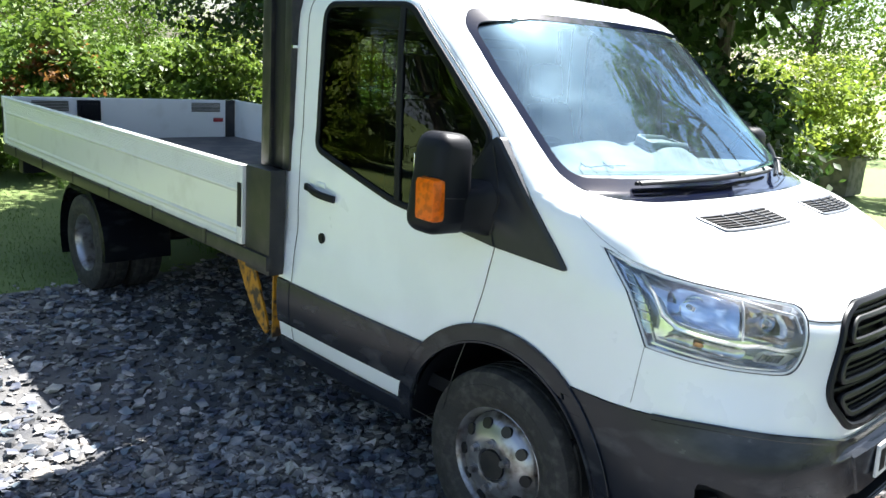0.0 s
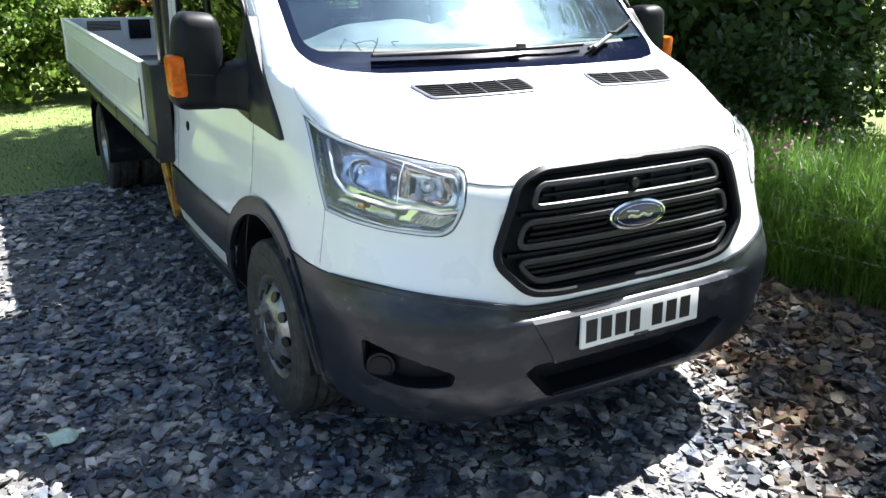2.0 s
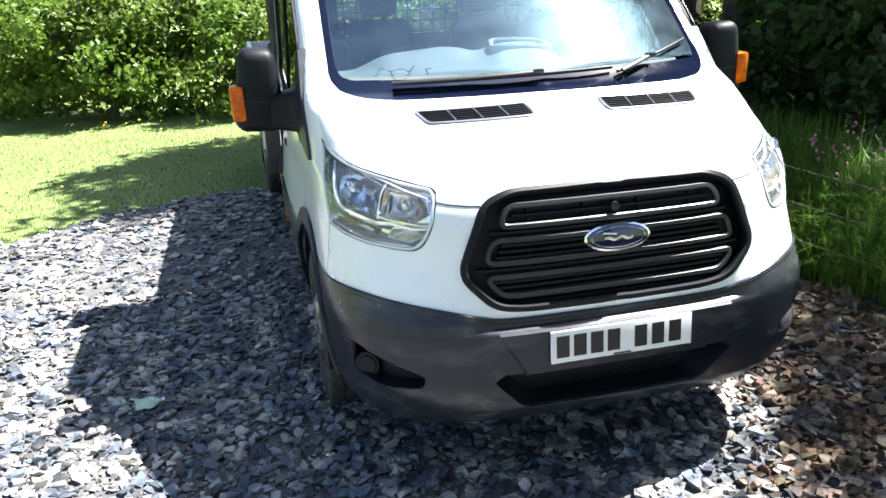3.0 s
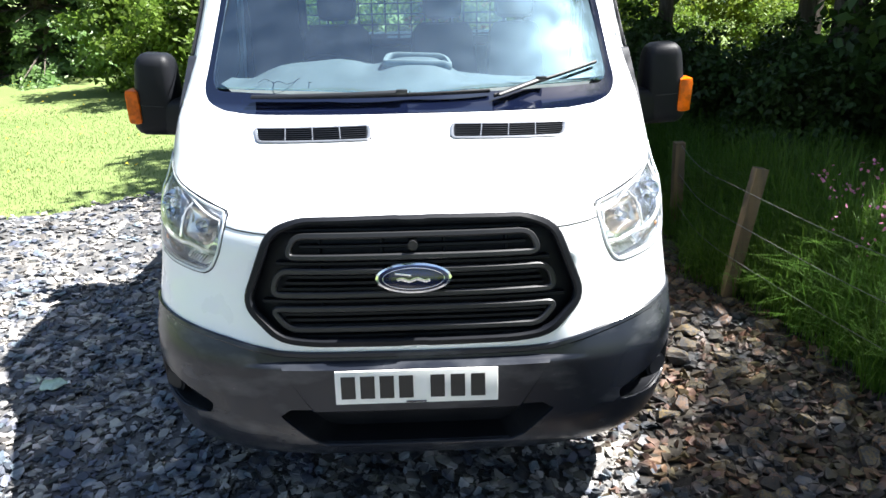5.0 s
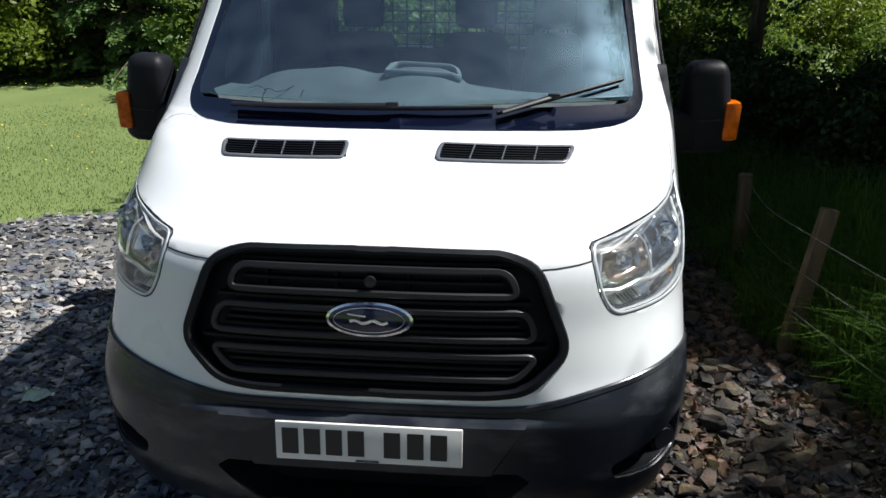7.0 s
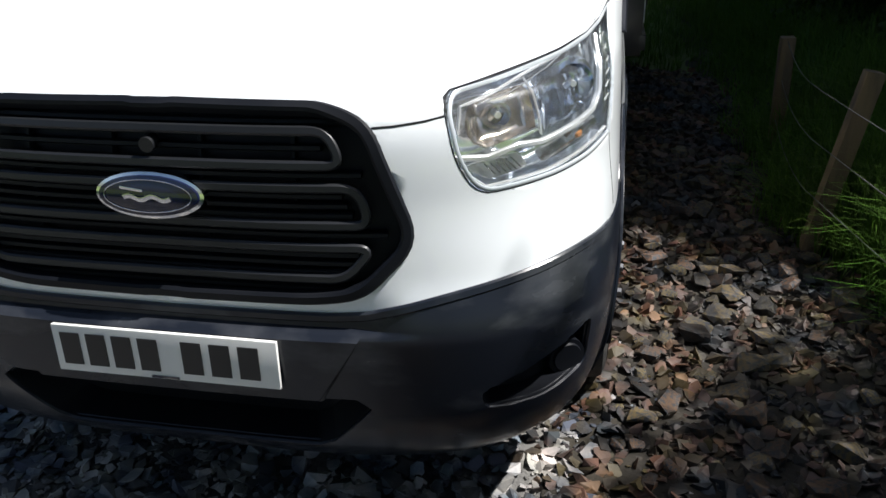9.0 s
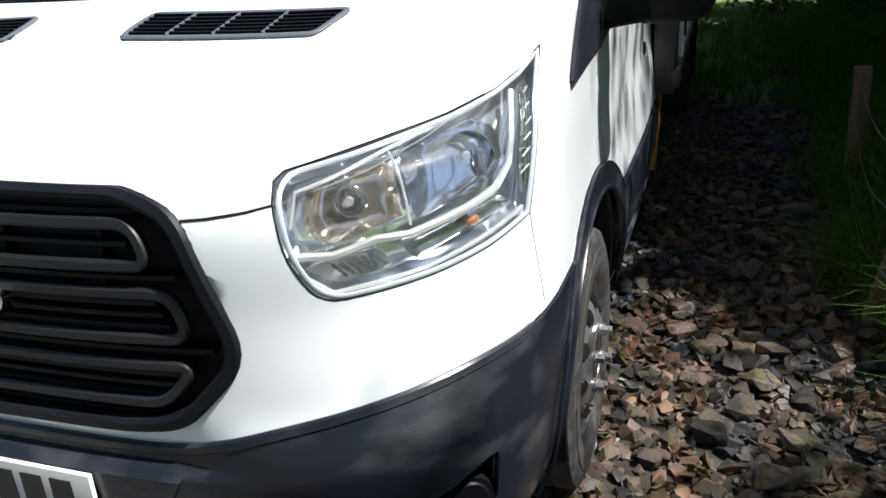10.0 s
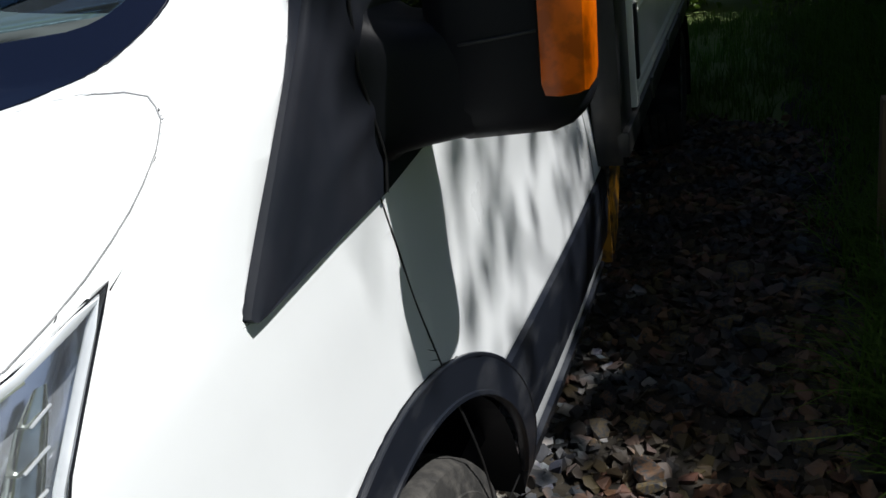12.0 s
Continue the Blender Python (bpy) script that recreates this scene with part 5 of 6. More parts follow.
def wheel_at(x, y, r, out, deep):
    """A steel road wheel; out is the side that its face looks to."""
    w = tagged(new("wheel"), "worn steel wheel with dusty black tyre")
    w.parent = truck
    w.matrix_basis = Matrix.Translation((x, y, r)) @ Matrix.Diagonal((out, 1, 1, 1)) @ Matrix.Diagonal((1, r / 0.3555, r / 0.3555, 1))
    bm = bmesh.new()
    lathe(bm, TYRE, 64)
    bmesh.ops.recalc_face_normals(bm, faces=bm.faces[:])
    part("tyre", bm, RUBBER, w)
    bm = bmesh.new()
    f = -1 if deep else 1
    prof = [(0.207, -0.085), (0.200, -0.08), (0.190, -0.04), (0.185, 0.03), (0.192, 0.06), (0.200, 0.080), (0.210, 0.090), (0.214, 0.087)]
    lathe(bm, prof, 48)
    base = 0.047 if not deep else -0.05
    disc = [(0.187, base), (0.178, base + 0.014 * f), (0.165, base + 0.036 * f), (0.150, base + 0.050 * f), (0.125, base + 0.058 * f), (0.112, base + 0.066 * f), (0.075, base + 0.068 * f), (0.066, base + 0.066 * f), (0.060, base + 0.052), (0.030, base + 0.046), (0.001, base + 0.045)]
    lathe(bm, disc, 48)
    bmesh.ops.recalc_face_normals(bm, faces=bm.faces[:])
    part("rim", bm, STEEL, w)
    bm = bmesh.new()
    cyl(bm, (base, 0, 0), (base + 0.066, 0, 0), 0.062, 0.056, 24)
    part("hub", bm, DARKSTEEL, w)
    for k in range(10):
        bm = bmesh.new()
        a = 2 * math.pi * k / 10
        c = Vector((base + 0.046 * f, 0.153 * math.cos(a), 0.153 * math.sin(a)))
        nrm = Vector((1, 0.42 * f * math.cos(a), 0.42 * f * math.sin(a))).normalized()
        cyl(bm, c - nrm * 0.02, c + nrm * 0.009, 0.0225, 0.0215, 16)
        part("vent_hole", bm, INK, w)
    for k in range(6):
        a = 2 * math.pi * (k + 0.5) / 6
        bm = bmesh.new()
        c = Vector((base + 0.064 * f, 0.087 * math.cos(a), 0.087 * math.sin(a)))
        cyl(bm, c, c + Vector((0.012, 0, 0)), 0.019, 0.018, 16)
        cyl(bm, c + Vector((0.010, 0, 0)), c + Vector((0.032, 0, 0)), 0.0145, 0.0135, 6)
        part("nut", bm, STEEL, w)
    return w


for sgn in (1, -1):
    wheel_at(sgn * 0.855, 0, 0.356, sgn, False)
    wheel_at(sgn * 0.945, 3.954, 0.345, sgn, True)
    wheel_at(sgn * 0.705, 3.954, 0.345, sgn, True)


# ---- plants' materials ----
def leafy(name, colour, spread=0.35, through=0.45, rough=0.45, hue=0.03, uneven=0.7):
    m = bpy.data.materials.new(name)
    m.use_nodes = True
    nt = m.node_tree
    n, link = nt.nodes, nt.links
    b = n["Principled BSDF"]
    b.inputs["Roughness"].default_value = rough
    b.inputs["Specular IOR Level"].default_value = 0.35
    geo, hsv, v1, v2 = n.new("ShaderNodeNewGeometry"), n.new("ShaderNodeHueSaturation"), n.new("ShaderNodeMapRange"), n.new("ShaderNodeMapRange")
    where, big, mul = n.new("ShaderNodeTexCoord"), n.new("ShaderNodeTexNoise"), n.new("ShaderNodeMath")
    big.inputs["Scale"].default_value = 0.9
    link.new(where.outputs["Object"], big.inputs["Vector"])
    v1.inputs["To Min"].default_value, v1.inputs["To Max"].default_value = 1 - spread, 1 + spread
    link.new(geo.outputs["Random Per Island"], v1.inputs["Value"])
    mul.operation = "MULTIPLY_ADD"
    link.new(big.outputs["Fac"], mul.inputs[0])
    mul.inputs[1].default_value = uneven
    link.new(v1.outputs[0], mul.inputs[2])
    less = n.new("ShaderNodeMath")
    less.operation = "SUBTRACT"
    link.new(mul.outputs[0], less.inputs[0])
    less.inputs[1].default_value = uneven / 2
    link.new(less.outputs[0], hsv.inputs["Value"])
    v2.inputs["To Min"].default_value, v2.inputs["To Max"].default_value = 0.5 - hue, 0.5 + hue
    link.new(big.outputs["Fac"], v2.inputs["Value"])
    link.new(v2.outputs[0], hsv.inputs["Hue"])
    hsv.inputs["Color"].default_value = (*colour, 1)
    link.new(hsv.outputs[0], b.inputs["Base Color"])
    tr, mix = n.new("ShaderNodeBsdfTranslucent"), n.new("ShaderNodeMixShader")
    link.new(hsv.outputs[0], tr.inputs["Color"])
    mix.inputs[0].default_value = through
    link.new(b.outputs[0], mix.inputs[1])
    link.new(tr.outputs[0], mix.inputs[2])
    link.new(mix.outputs[0], n["Material Output"].inputs["Surface"])
    return m


LEAF_MID = leafy("leaf_mid_green", (0.12, 0.195, 0.028))
LEAF_LIGHT = leafy("leaf_yellow_green", (0.215, 0.285, 0.040), through=0.55)
# darker leaf green, with the shade beyond the fence put into it
LEAF_DARK = leafy("leaf_shaded_green", (0.045, 0.085, 0.018), through=0.3)
NEEDLE = leafy("conifer_needles", (0.090, 0.160, 0.042), through=0.25, spread=0.35)
LEAF_HEDGE = leafy("leaf_hedge_green", (0.120, 0.195, 0.030), through=0.5)
LEAF_RED = leafy("leaf_bronze", (0.25, 0.11, 0.03))
GRASS = leafy("tall_grass_blades", (0.092, 0.180, 0.024), through=0.5)
TURF = leafy("turf_blades", (0.146, 0.212, 0.062), spread=0.25, through=0.3, uneven=0.3, rough=0.8)
BARK = material("bark", (0.07, 0.055, 0.042), 0.95, second=(0.12, 0.10, 0.085), scale=14, bump=0.8, bump_scale=30, stretch=(1, 1, 0.25))
STONE = material("slate_chip", (0.076, 0.089, 0.112), 0.5, second=(0.39, 0.355, 0.31), scale=7, blend=(0.42, 0.70), random=0.75, bump=0.25, bump_scale=90, spec=0.3)
STONE_WARM = material("brown_stone", (0.100, 0.060, 0.028), 0.6, second=(0.028, 0.032, 0.038), scale=4, blend=(0.40, 0.60), random=0.8, bump=0.35, bump_scale=60)
GRAVEL_BASE = material("slate_dust", (0.062, 0.063, 0.067), 0.9, second=(0.22, 0.208, 0.188), scale=1.6, blend=(0.42, 0.7), bump=0.9, bump_scale=70)
LAWN = material("lawn", (0.110, 0.158, 0.040), 0.95, second=(0.155, 0.202, 0.060), scale=0.7, blend=(0.3, 0.75), bump=0.5, bump_scale=60, detail=10)
# earth colour set extra dark, so that it carries shade
SOIL = material("soil_dark_as_shade", (0.024, 0.020, 0.015), 0.95, second=(0.036, 0.030, 0.021), scale=6.0, blend=(0.4, 0.6), bump=0.8, bump_scale=40)
WOOD = material("weathered_post_wood", (0.15, 0.105, 0.055), 0.85, second=(0.07, 0.056, 0.04), scale=9, bump=0.5, bump_scale=40, stretch=(1, 1, 0.15))
WIRE = material("galvanised_wire", (0.16, 0.16, 0.155), 0.5, 0.7, vary=0.2)
FLOWER = material("yellow_petal", (0.75, 0.55, 0.02), 0.6, vary=0.1)
PINK = material("pink_petal", (0.42, 0.15, 0.25), 0.6, vary=0.2, scale=40)

# ---- ground ----
rng = np.random.default_rng(4)


def ground_z(x, y):
    far = max(0.0, math.hypot(x + 1, y) - 6)
    bank = 0.10 * min(1, max(0, (x - grass_x(y)) / 0.5)) if -4 < y < 9 else 0
    return -0.02 * min(far, 22) + bank


def grass_x(y):
    return min(2.7, max(1.76, 2.02 - 0.24 * (y - 0.2))) + 0.05 * math.sin(4 * y)


def grass_y(x):
    return 4.25 + 0.5 * min(0, x + 1) + 0.10 * math.sin(2.3 * x) + 0.05 * math.sin(7 * x)


def sheet(name, xs, ys, mat, keep=lambda x, y: True, lift=0.0):
    idx, verts, faces = {}, [], []
    for i, x in enumerate(xs):
        for j, y in enumerate(ys):
            idx[i, j] = len(verts)
            verts.append((x, y, ground_z(x, y) + lift))
    for i in range(len(xs) - 1):
        for j in range(len(ys) - 1):
            if keep((xs[i] + xs[i + 1]) / 2, (ys[j] + ys[j + 1]) / 2):
                faces.append((idx[i, j], idx[i + 1, j], idx[i + 1, j + 1], idx[i, j + 1]))
    return raw(name, verts, faces, mat, None, 60)


axis = [-2000, -400, -120, -60, -40] + list(np.linspace(-30, 30, 121)) + [40, 60, 120, 400, 2000]
tagged(sheet("ground", axis, axis, LAWN, lift=-0.03), "sunlit mown lawn with buttercups", "lawn", kind="structure")
fine_x, fine_y = list(np.linspace(-8, 3, 111)), list(np.linspace(-7, 4.6, 117))
tagged(sheet("gravel_area", fine_x, fine_y, GRAVEL_BASE, lambda x, y: y < grass_y(x) and x < grass_x(y)), "parking area of grey slate chippings and dust", "gravel", kind="structure")

# earth sheet whose dark colour carries the shade under the long grass
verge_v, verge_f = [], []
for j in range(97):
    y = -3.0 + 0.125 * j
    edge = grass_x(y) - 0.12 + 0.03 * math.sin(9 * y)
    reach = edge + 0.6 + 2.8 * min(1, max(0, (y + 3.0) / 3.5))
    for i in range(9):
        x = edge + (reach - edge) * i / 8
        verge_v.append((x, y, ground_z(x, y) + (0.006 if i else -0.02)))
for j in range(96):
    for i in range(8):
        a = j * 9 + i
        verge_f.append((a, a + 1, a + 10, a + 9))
tagged(raw("verge", verge_v, verge_f, SOIL, None, 60), "bare earth under the long grass, darkened in colour as shade", "verge", kind="structure")

def brown_x(y):
    """Where the slate gives way to brown broken stone."""
    return 0.85 - 0.4 * min(1, max(0, (-0.7 - y) / 0.6)) + 1.1 * max(0, -2.2 - y)


# dark sheet laid in for the shaded gaps between the stones
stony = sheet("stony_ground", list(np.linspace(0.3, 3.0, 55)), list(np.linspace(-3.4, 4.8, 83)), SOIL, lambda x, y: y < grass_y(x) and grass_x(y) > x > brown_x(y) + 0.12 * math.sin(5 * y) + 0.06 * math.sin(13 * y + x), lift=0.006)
tagged(stony, "dark earth sheet painted as the shade between the broken stones", "ground", kind="structure")

# ---- stones ----
def chip_mesh(seed, flat):
    r = random.Random(seed)
    bm = bmesh.new()
    for k in range(9):
        a = 2 * math.pi * k / 9 + r.uniform(-0.25, 0.25)
        s = r.uniform(0.7, 1.0)
        bm.verts.new((s * math.cos(a), s * 0.75 * math.sin(a), flat * r.choice((-1, 1)) * r.uniform(0.6, 1.0)))
    out = bmesh.ops.convex_hull(bm, input=bm.verts[:])
    bmesh.ops.delete(bm, geom=[v for v in bm.verts if not v.link_faces], context="VERTS")
    bmesh.ops.triangulate(bm, faces=bm.faces[:])
    bmesh.ops.recalc_face_normals(bm, faces=bm.faces[:])
    v = np.array([x.co[:] for x in bm.verts])
    bm.verts.index_update()
    f = np.array([[x.index for x in face.verts] for face in bm.faces])
    bm.free()
    return v, f


CHIPS = [chip_mesh(k, 0.14 + 0.10 * (k % 4)) for k in range(12)]


def turned(v, size, yaw, tilt_a, tilt_b, place):
    m = np.array(Euler((tilt_a, tilt_b, yaw)).to_matrix())
    return (v * size) @ m.T + place


def joined(name, picks, mat, label, category):
    vs, fs, at_ = [], [], 0
    for kind, size, yaw, ta, tb, place in picks:
        v, f = CHIPS[kind]
        vs.append(turned(v, size, yaw, ta, tb, place))
        fs.append(f + at_)
        at_ += len(v)
    v, f = np.concatenate(vs), np.concatenate(fs)
    me = bpy.data.meshes.new(name)
    me.vertices.add(len(v))
    me.vertices.foreach_set("co", v.astype(np.float32).ravel())
    me.loops.add(f.size)
    me.loops.foreach_set("vertex_index", f.astype(np.int32).ravel())
    me.polygons.add(len(f))
    me.polygons.foreach_set("loop_start", np.arange(0, f.size, 3, dtype=np.int32))
    me.update(calc_edges=True)
    me.materials.append(mat)
    me.shade_flat()
    return tagged(new(name, me), label, category, kind="stuff")


def scatter(count, x0, x1, y0, y1, lo, hi, keep, power=2.2, tip=0.22, lift=0.12):
    out = []
    while len(out) < count:
        x, y = rng.uniform(x0, x1), rng.uniform(y0, y1)
        if keep(x, y):
            s = lo + (hi - lo) * rng.random() ** power
            out.append((int(rng.integers(12)), s, rng.uniform(0, 6.28), rng.normal(0, tip), rng.normal(0, tip), (x, y, ground_z(x, y) + lift * s + 0.004)))
    return out


on_gravel = lambda x, y: y < grass_y(x) + rng.normal(0, 0.08) and x < grass_x(y) + rng.normal(0, 0.06)
joined("slate_chips", scatter(18500, -4.8, 1.2, -2.6, 4.4, 0.014, 0.050, lambda x, y: on_gravel(x, y) and x < brown_x(y) + rng.normal(0, 0.12), 2.2, 0.16) + scatter(20500, -3.2, 1.2, -2.4, 1.6, 0.007, 0.040, lambda x, y: on_gravel(x, y) and x < brown_x(y) + rng.normal(0, 0.12), 2.4, 0.3, 0.2), STONE, "loose grey slate chippings covering the ground", "gravel")
joined("far_chips", scatter(4200, -8, -4.5, -4, 3.2, 0.016, 0.055, on_gravel), STONE, "loose grey slate chippings at the parking edge", "gravel")
joined("outer_chips", scatter(3500, -8, 2.4, -6.6, -2.3, 0.018, 0.055, on_gravel), STONE, "loose grey slate chippings at the front of the parking area", "gravel")
joined("brown_chips", scatter(14500, 0.4, 2.5, -2.6, 4.6, 0.010, 0.044, lambda x, y: on_gravel(x, y) and x > brown_x(y) + rng.normal(0, 0.1), 1.9, 0.5, 0.30), STONE_WARM, "brown and grey broken stones beside the truck", "gravel")
joined("slate_grit", scatter(3000, -3.2, 2.0, -2.4, 2.5, 0.004, 0.014, on_gravel), STONE, "fine slate grit between the chippings", "gravel")


# ---- plants ----
def quads(name, centres, normals, sizes, mat, parent=None, long=1.7, seed=0):
    """Many bent leaves, one island each."""
    r = np.random.default_rng(seed)
    n = len(centres)
    normals = normals / np.linalg.norm(normals, axis=1, keepdims=True)
    side = np.cross(normals, r.normal(size=(n, 3)))
    side /= np.linalg.norm(side, axis=1, keepdims=True)
    ahead = np.cross(normals, side)
    s = sizes[:, None]
    v = np.stack([centres - ahead * s * long / 2, centres + side * s / 2 + normals * s * 0.12, centres + ahead * s * long / 2, centres - side * s / 2 + normals * s * 0.12], 1).reshape(-1, 3)
    base = np.arange(n)[:, None] * 4
    f = np.concatenate([base + [0, 1, 2], base + [0, 2, 3]], 1).reshape(-1, 3)
    me = bpy.data.meshes.new(name)
    me.vertices.add(len(v))
    me.vertices.foreach_set("co", v.astype(np.float32).ravel())
    me.loops.add(f.size)
    me.loops.foreach_set("vertex_index", f.astype(np.int32).ravel())
    me.polygons.add(len(f))
    me.polygons.foreach_set("loop_start", np.arange(0, f.size, 3, dtype=np.int32))
    me.update(calc_edges=True)
    me.materials.append(mat)
    ob = new(name, me)
    ob.parent = parent
    return ob


def limb(bm, pts, radii, seg=8):
    rings = []
    for i, p in enumerate(pts):
        t = (pts[min(i + 1, len(pts) - 1)] - pts[max(i - 1, 0)]).normalized()
        a = t.orthogonal().normalized()
        b = t.cross(a)
        rings.append([bm.verts.new(p + (a * math.cos(q) + b * math.sin(q)) * radii[i]) for q in [2 * math.pi * k / seg for k in range(seg)]])
    for x, y in zip(rings, rings[1:]):
        for k in range(seg):
            bm.faces.new((x[k], x[(k + 1) % seg], y[(k + 1) % seg], y[k]))


def broadleaf(name, label, category, height, radius, low, mat, clumps, leaves, size, seed, trunk=0.16, flat=0.8, lobes=7, shift=(0, 0), stretch=(1, 1)):
    """A tree or bush: trunk and limbs, and a crown of leaf clumps with gaps."""
    r = np.random.default_rng(seed)
    tree = tagged(new(name), label, category)
    bm = bmesh.new()
    mid = (height + low) / 2
    top = Vector((r.normal(0, 0.1), r.normal(0, 0.1), height * 0.75))
    spine = [Vector((0, 0, -0.1)), Vector((0.03, 0.02, height * 0.25)), Vector((top.x * 0.6, top.y * 0.6, height * 0.5)), top]
    limb(bm, spine, [trunk * 1.25, trunk, trunk * 0.65, trunk * 0.15])
    lobe = []
    for k in range(lobes):
        a = 2 * math.pi * (k + r.uniform(-0.3, 0.3)) / lobes * 2.4
        z = low + (height - low) * (0.12 + 0.76 * (k + 0.5) / lobes)
        reach = radius * (0.35 + 0.4 * r.random()) * math.sin(math.pi * min(0.95, max(0.2, (z - low) / (height - low) * 0.8 + 0.2))) ** 0.5
        c = Vector((shift[0] + stretch[0] * reach * math.cos(a), shift[1] + stretch[1] * reach * math.sin(a), z))
        lobe.append((c, radius * r.uniform(0.42, 0.62)))
        root = Vector((0, 0, max(0.3, z - reach * 0.7)))
        limb(bm, [root, root.lerp(c, 0.5) + Vector((0, 0, 0.08 * reach)), c], [trunk * 0.45, trunk * 0.28, trunk * 0.06], 6)
    part("trunk", bm, BARK, tree)
    lobe.append((Vector((*shift, height - radius * 0.5)), radius * 0.5))
    centres, normals = [], []
    for k in range(clumps):
        c, rad = lobe[int(r.integers(len(lobe)))]
        d = r.normal(size=3)
        d /= np.linalg.norm(d)
        shell = r.uniform(0.62, 1.08)
        p = np.array(c) + d * rad * shell * np.array([1, 1, flat])
        p[2] = max(p[2], low * 0.8 + 0.05)
        spread = rad * r.uniform(0.12, 0.26)
        q = p + r.normal(size=(leaves, 3)) * spread * np.array([1, 1, 0.55])
        centres.append(q)
        normals.append(d * 0.7 + np.array([0, 0, 0.6]) + r.normal(size=(leaves, 3)) * 0.75)
    centres, normals = np.concatenate(centres), np.concatenate(normals)
    centres[:, 2] = np.maximum(centres[:, 2], 0.02)
    quads("crown", centres, normals, size * r.uniform(0.55, 1.25, len(centres)), mat, tree, seed=seed)
    return tree


def conifer(name, label, height, radius, mat, seed, tiers=24, size=0.082):
    r = np.random.default_rng(seed)
    tree = tagged(new(name), label, "tree")
    bm = bmesh.new()
    limb(bm, [Vector((0, 0, -0.1)), Vector((0, 0, height * 0.5)), Vector((0, 0, height))], [0.2, 0.12, 0.02])
    centres, normals = [], []
    for k in range(tiers):
        z = 0.3 + (height - 0.35) * (k / tiers) ** 1.05
        reach = radius * (1 - z / height) ** 0.8 + 0.15
        for j in range(8):
            a = 2 * math.pi * (j + r.random()) / 8
            ln = reach * r.uniform(0.6, 1.15)
            way = np.array([math.cos(a), math.sin(a), -0.22])
            side = np.array([-math.sin(a), math.cos(a), 0])
            limb(bm, [Vector((0, 0, z)), Vector(way * ln) + Vector((0, 0, z + 0.08 * ln))], [0.03, 0.006], 4)
            m = int(70 + 210 * ln / radius)
            t = r.uniform(0.2, 1.05, m)
            w = 0.30 * ln * np.clip(1.15 - t, 0.1, 0.75)
            u = r.uniform(-1, 1, m)
            p = np.array([0, 0, z]) + way * ln * t[:, None] + side * (w * u)[:, None] + r.normal(size=(m, 3)) * 0.03
            p[:, 2] += 0.10 * ln * t - 0.16 * ln * t**3 - 0.35 * w * np.abs(u) - np.abs(r.normal(size=m)) * 0.05
            centres.append(p)
            normals.append(np.array([0, 0, 1.0]) + way * 0.7 + r.normal(size=(m, 3)) * 0.4)
    part("trunk", bm, BARK, tree)
    centres = np.concatenate(centres)
    centres[:, 2] = np.maximum(centres[:, 2], 0.05)
    quads("crown", centres, np.concatenate(normals), size * r.uniform(0.5, 1.2, len(centres)), mat, tree, seed=seed, long=2.2)
    return tree


def stand(ob, spots, group=""):
    """The thing at the first spot and copies of it at the others: x, y, turn, size."""
    for k, (x, y, turn, s) in enumerate(spots):
        m = Matrix.Translation((x, y, ground_z(x, y) - 0.05)) @ Matrix.Rotation(turn, 4, "Z")
        o = ob if k == 0 else copy_thing(ob, m)
        o.matrix_basis = m @ Matrix.Diagonal((s, s, s, 1))
        if group:
            tagged(o, group=group)


spruce = conifer("spruce_tree", "dark green spruce tree at the edge of the lawn", 11.5, 2.6, NEEDLE, 11)
stand(spruce, [(-8.2, 15.0, 0.3, 1.0), (-10.0, 15.8, 1.9, 1.08), (-6.7, 16.9, 4.0, 1.0), (-12.6, 16.6, 2.6, 0.95)], "spruces along the lawn")
ash = broadleaf("broadleaf_tree", "sunlit yellow-green broadleaf tree at the wood's edge", "tree", 9.5, 3.4, 1.0, LEAF_LIGHT, 470, 36, 0.093, 21, 0.2, lobes=11)
stand(ash, [(-5.2, 17.6, 0.0, 0.95), (-13.4, 18.5, 2.2, 1.05), (-1.6, 23.5, 4.1, 0.5), (0.8, 22.5, 1.0, 0.52), (3.0, 25.0, 2.0, 0.75), (8.6, 16.0, 0.4, 0.30), (12.2, 14.0, 2.7, 0.62), (17.5, 14.0, 5.0, 0.95)], "light green trees at the wood's edge")
oak = broadleaf("broadleaf_tree", "mid green broadleaf tree behind the hedge", "tree", 8.5, 3.2, 1.3, LEAF_MID, 470, 36, 0.086, 33, 0.2, lobes=10)
stand(oak, [(3.2, 17.6, 0.4, 0.68), (5.8, 19.5, 1.5, 0.62), (14.4, 13.0, 3.7, 1.0), (18.5, 11.5, 1.2, 1.0), (24.0, 9.5, 2.9, 1.05), (-14.0, 12.0, 2.0, 1.2), (-17.5, 9.0, 0.9, 1.25), (-19.0, 13.0, 5.0, 1.4)], "mid green trees behind the hedge")
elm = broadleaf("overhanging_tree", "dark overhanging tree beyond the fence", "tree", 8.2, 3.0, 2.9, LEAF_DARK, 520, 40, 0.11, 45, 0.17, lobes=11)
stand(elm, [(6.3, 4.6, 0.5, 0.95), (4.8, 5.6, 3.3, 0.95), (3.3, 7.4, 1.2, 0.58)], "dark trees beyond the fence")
bush = broadleaf("round_bush", "rounded light green bush at the lawn's edge", "bush", 3.0, 1.6, 0.35, LEAF_LIGHT, 260, 52, 0.072, 57, 0.06, lobes=8)
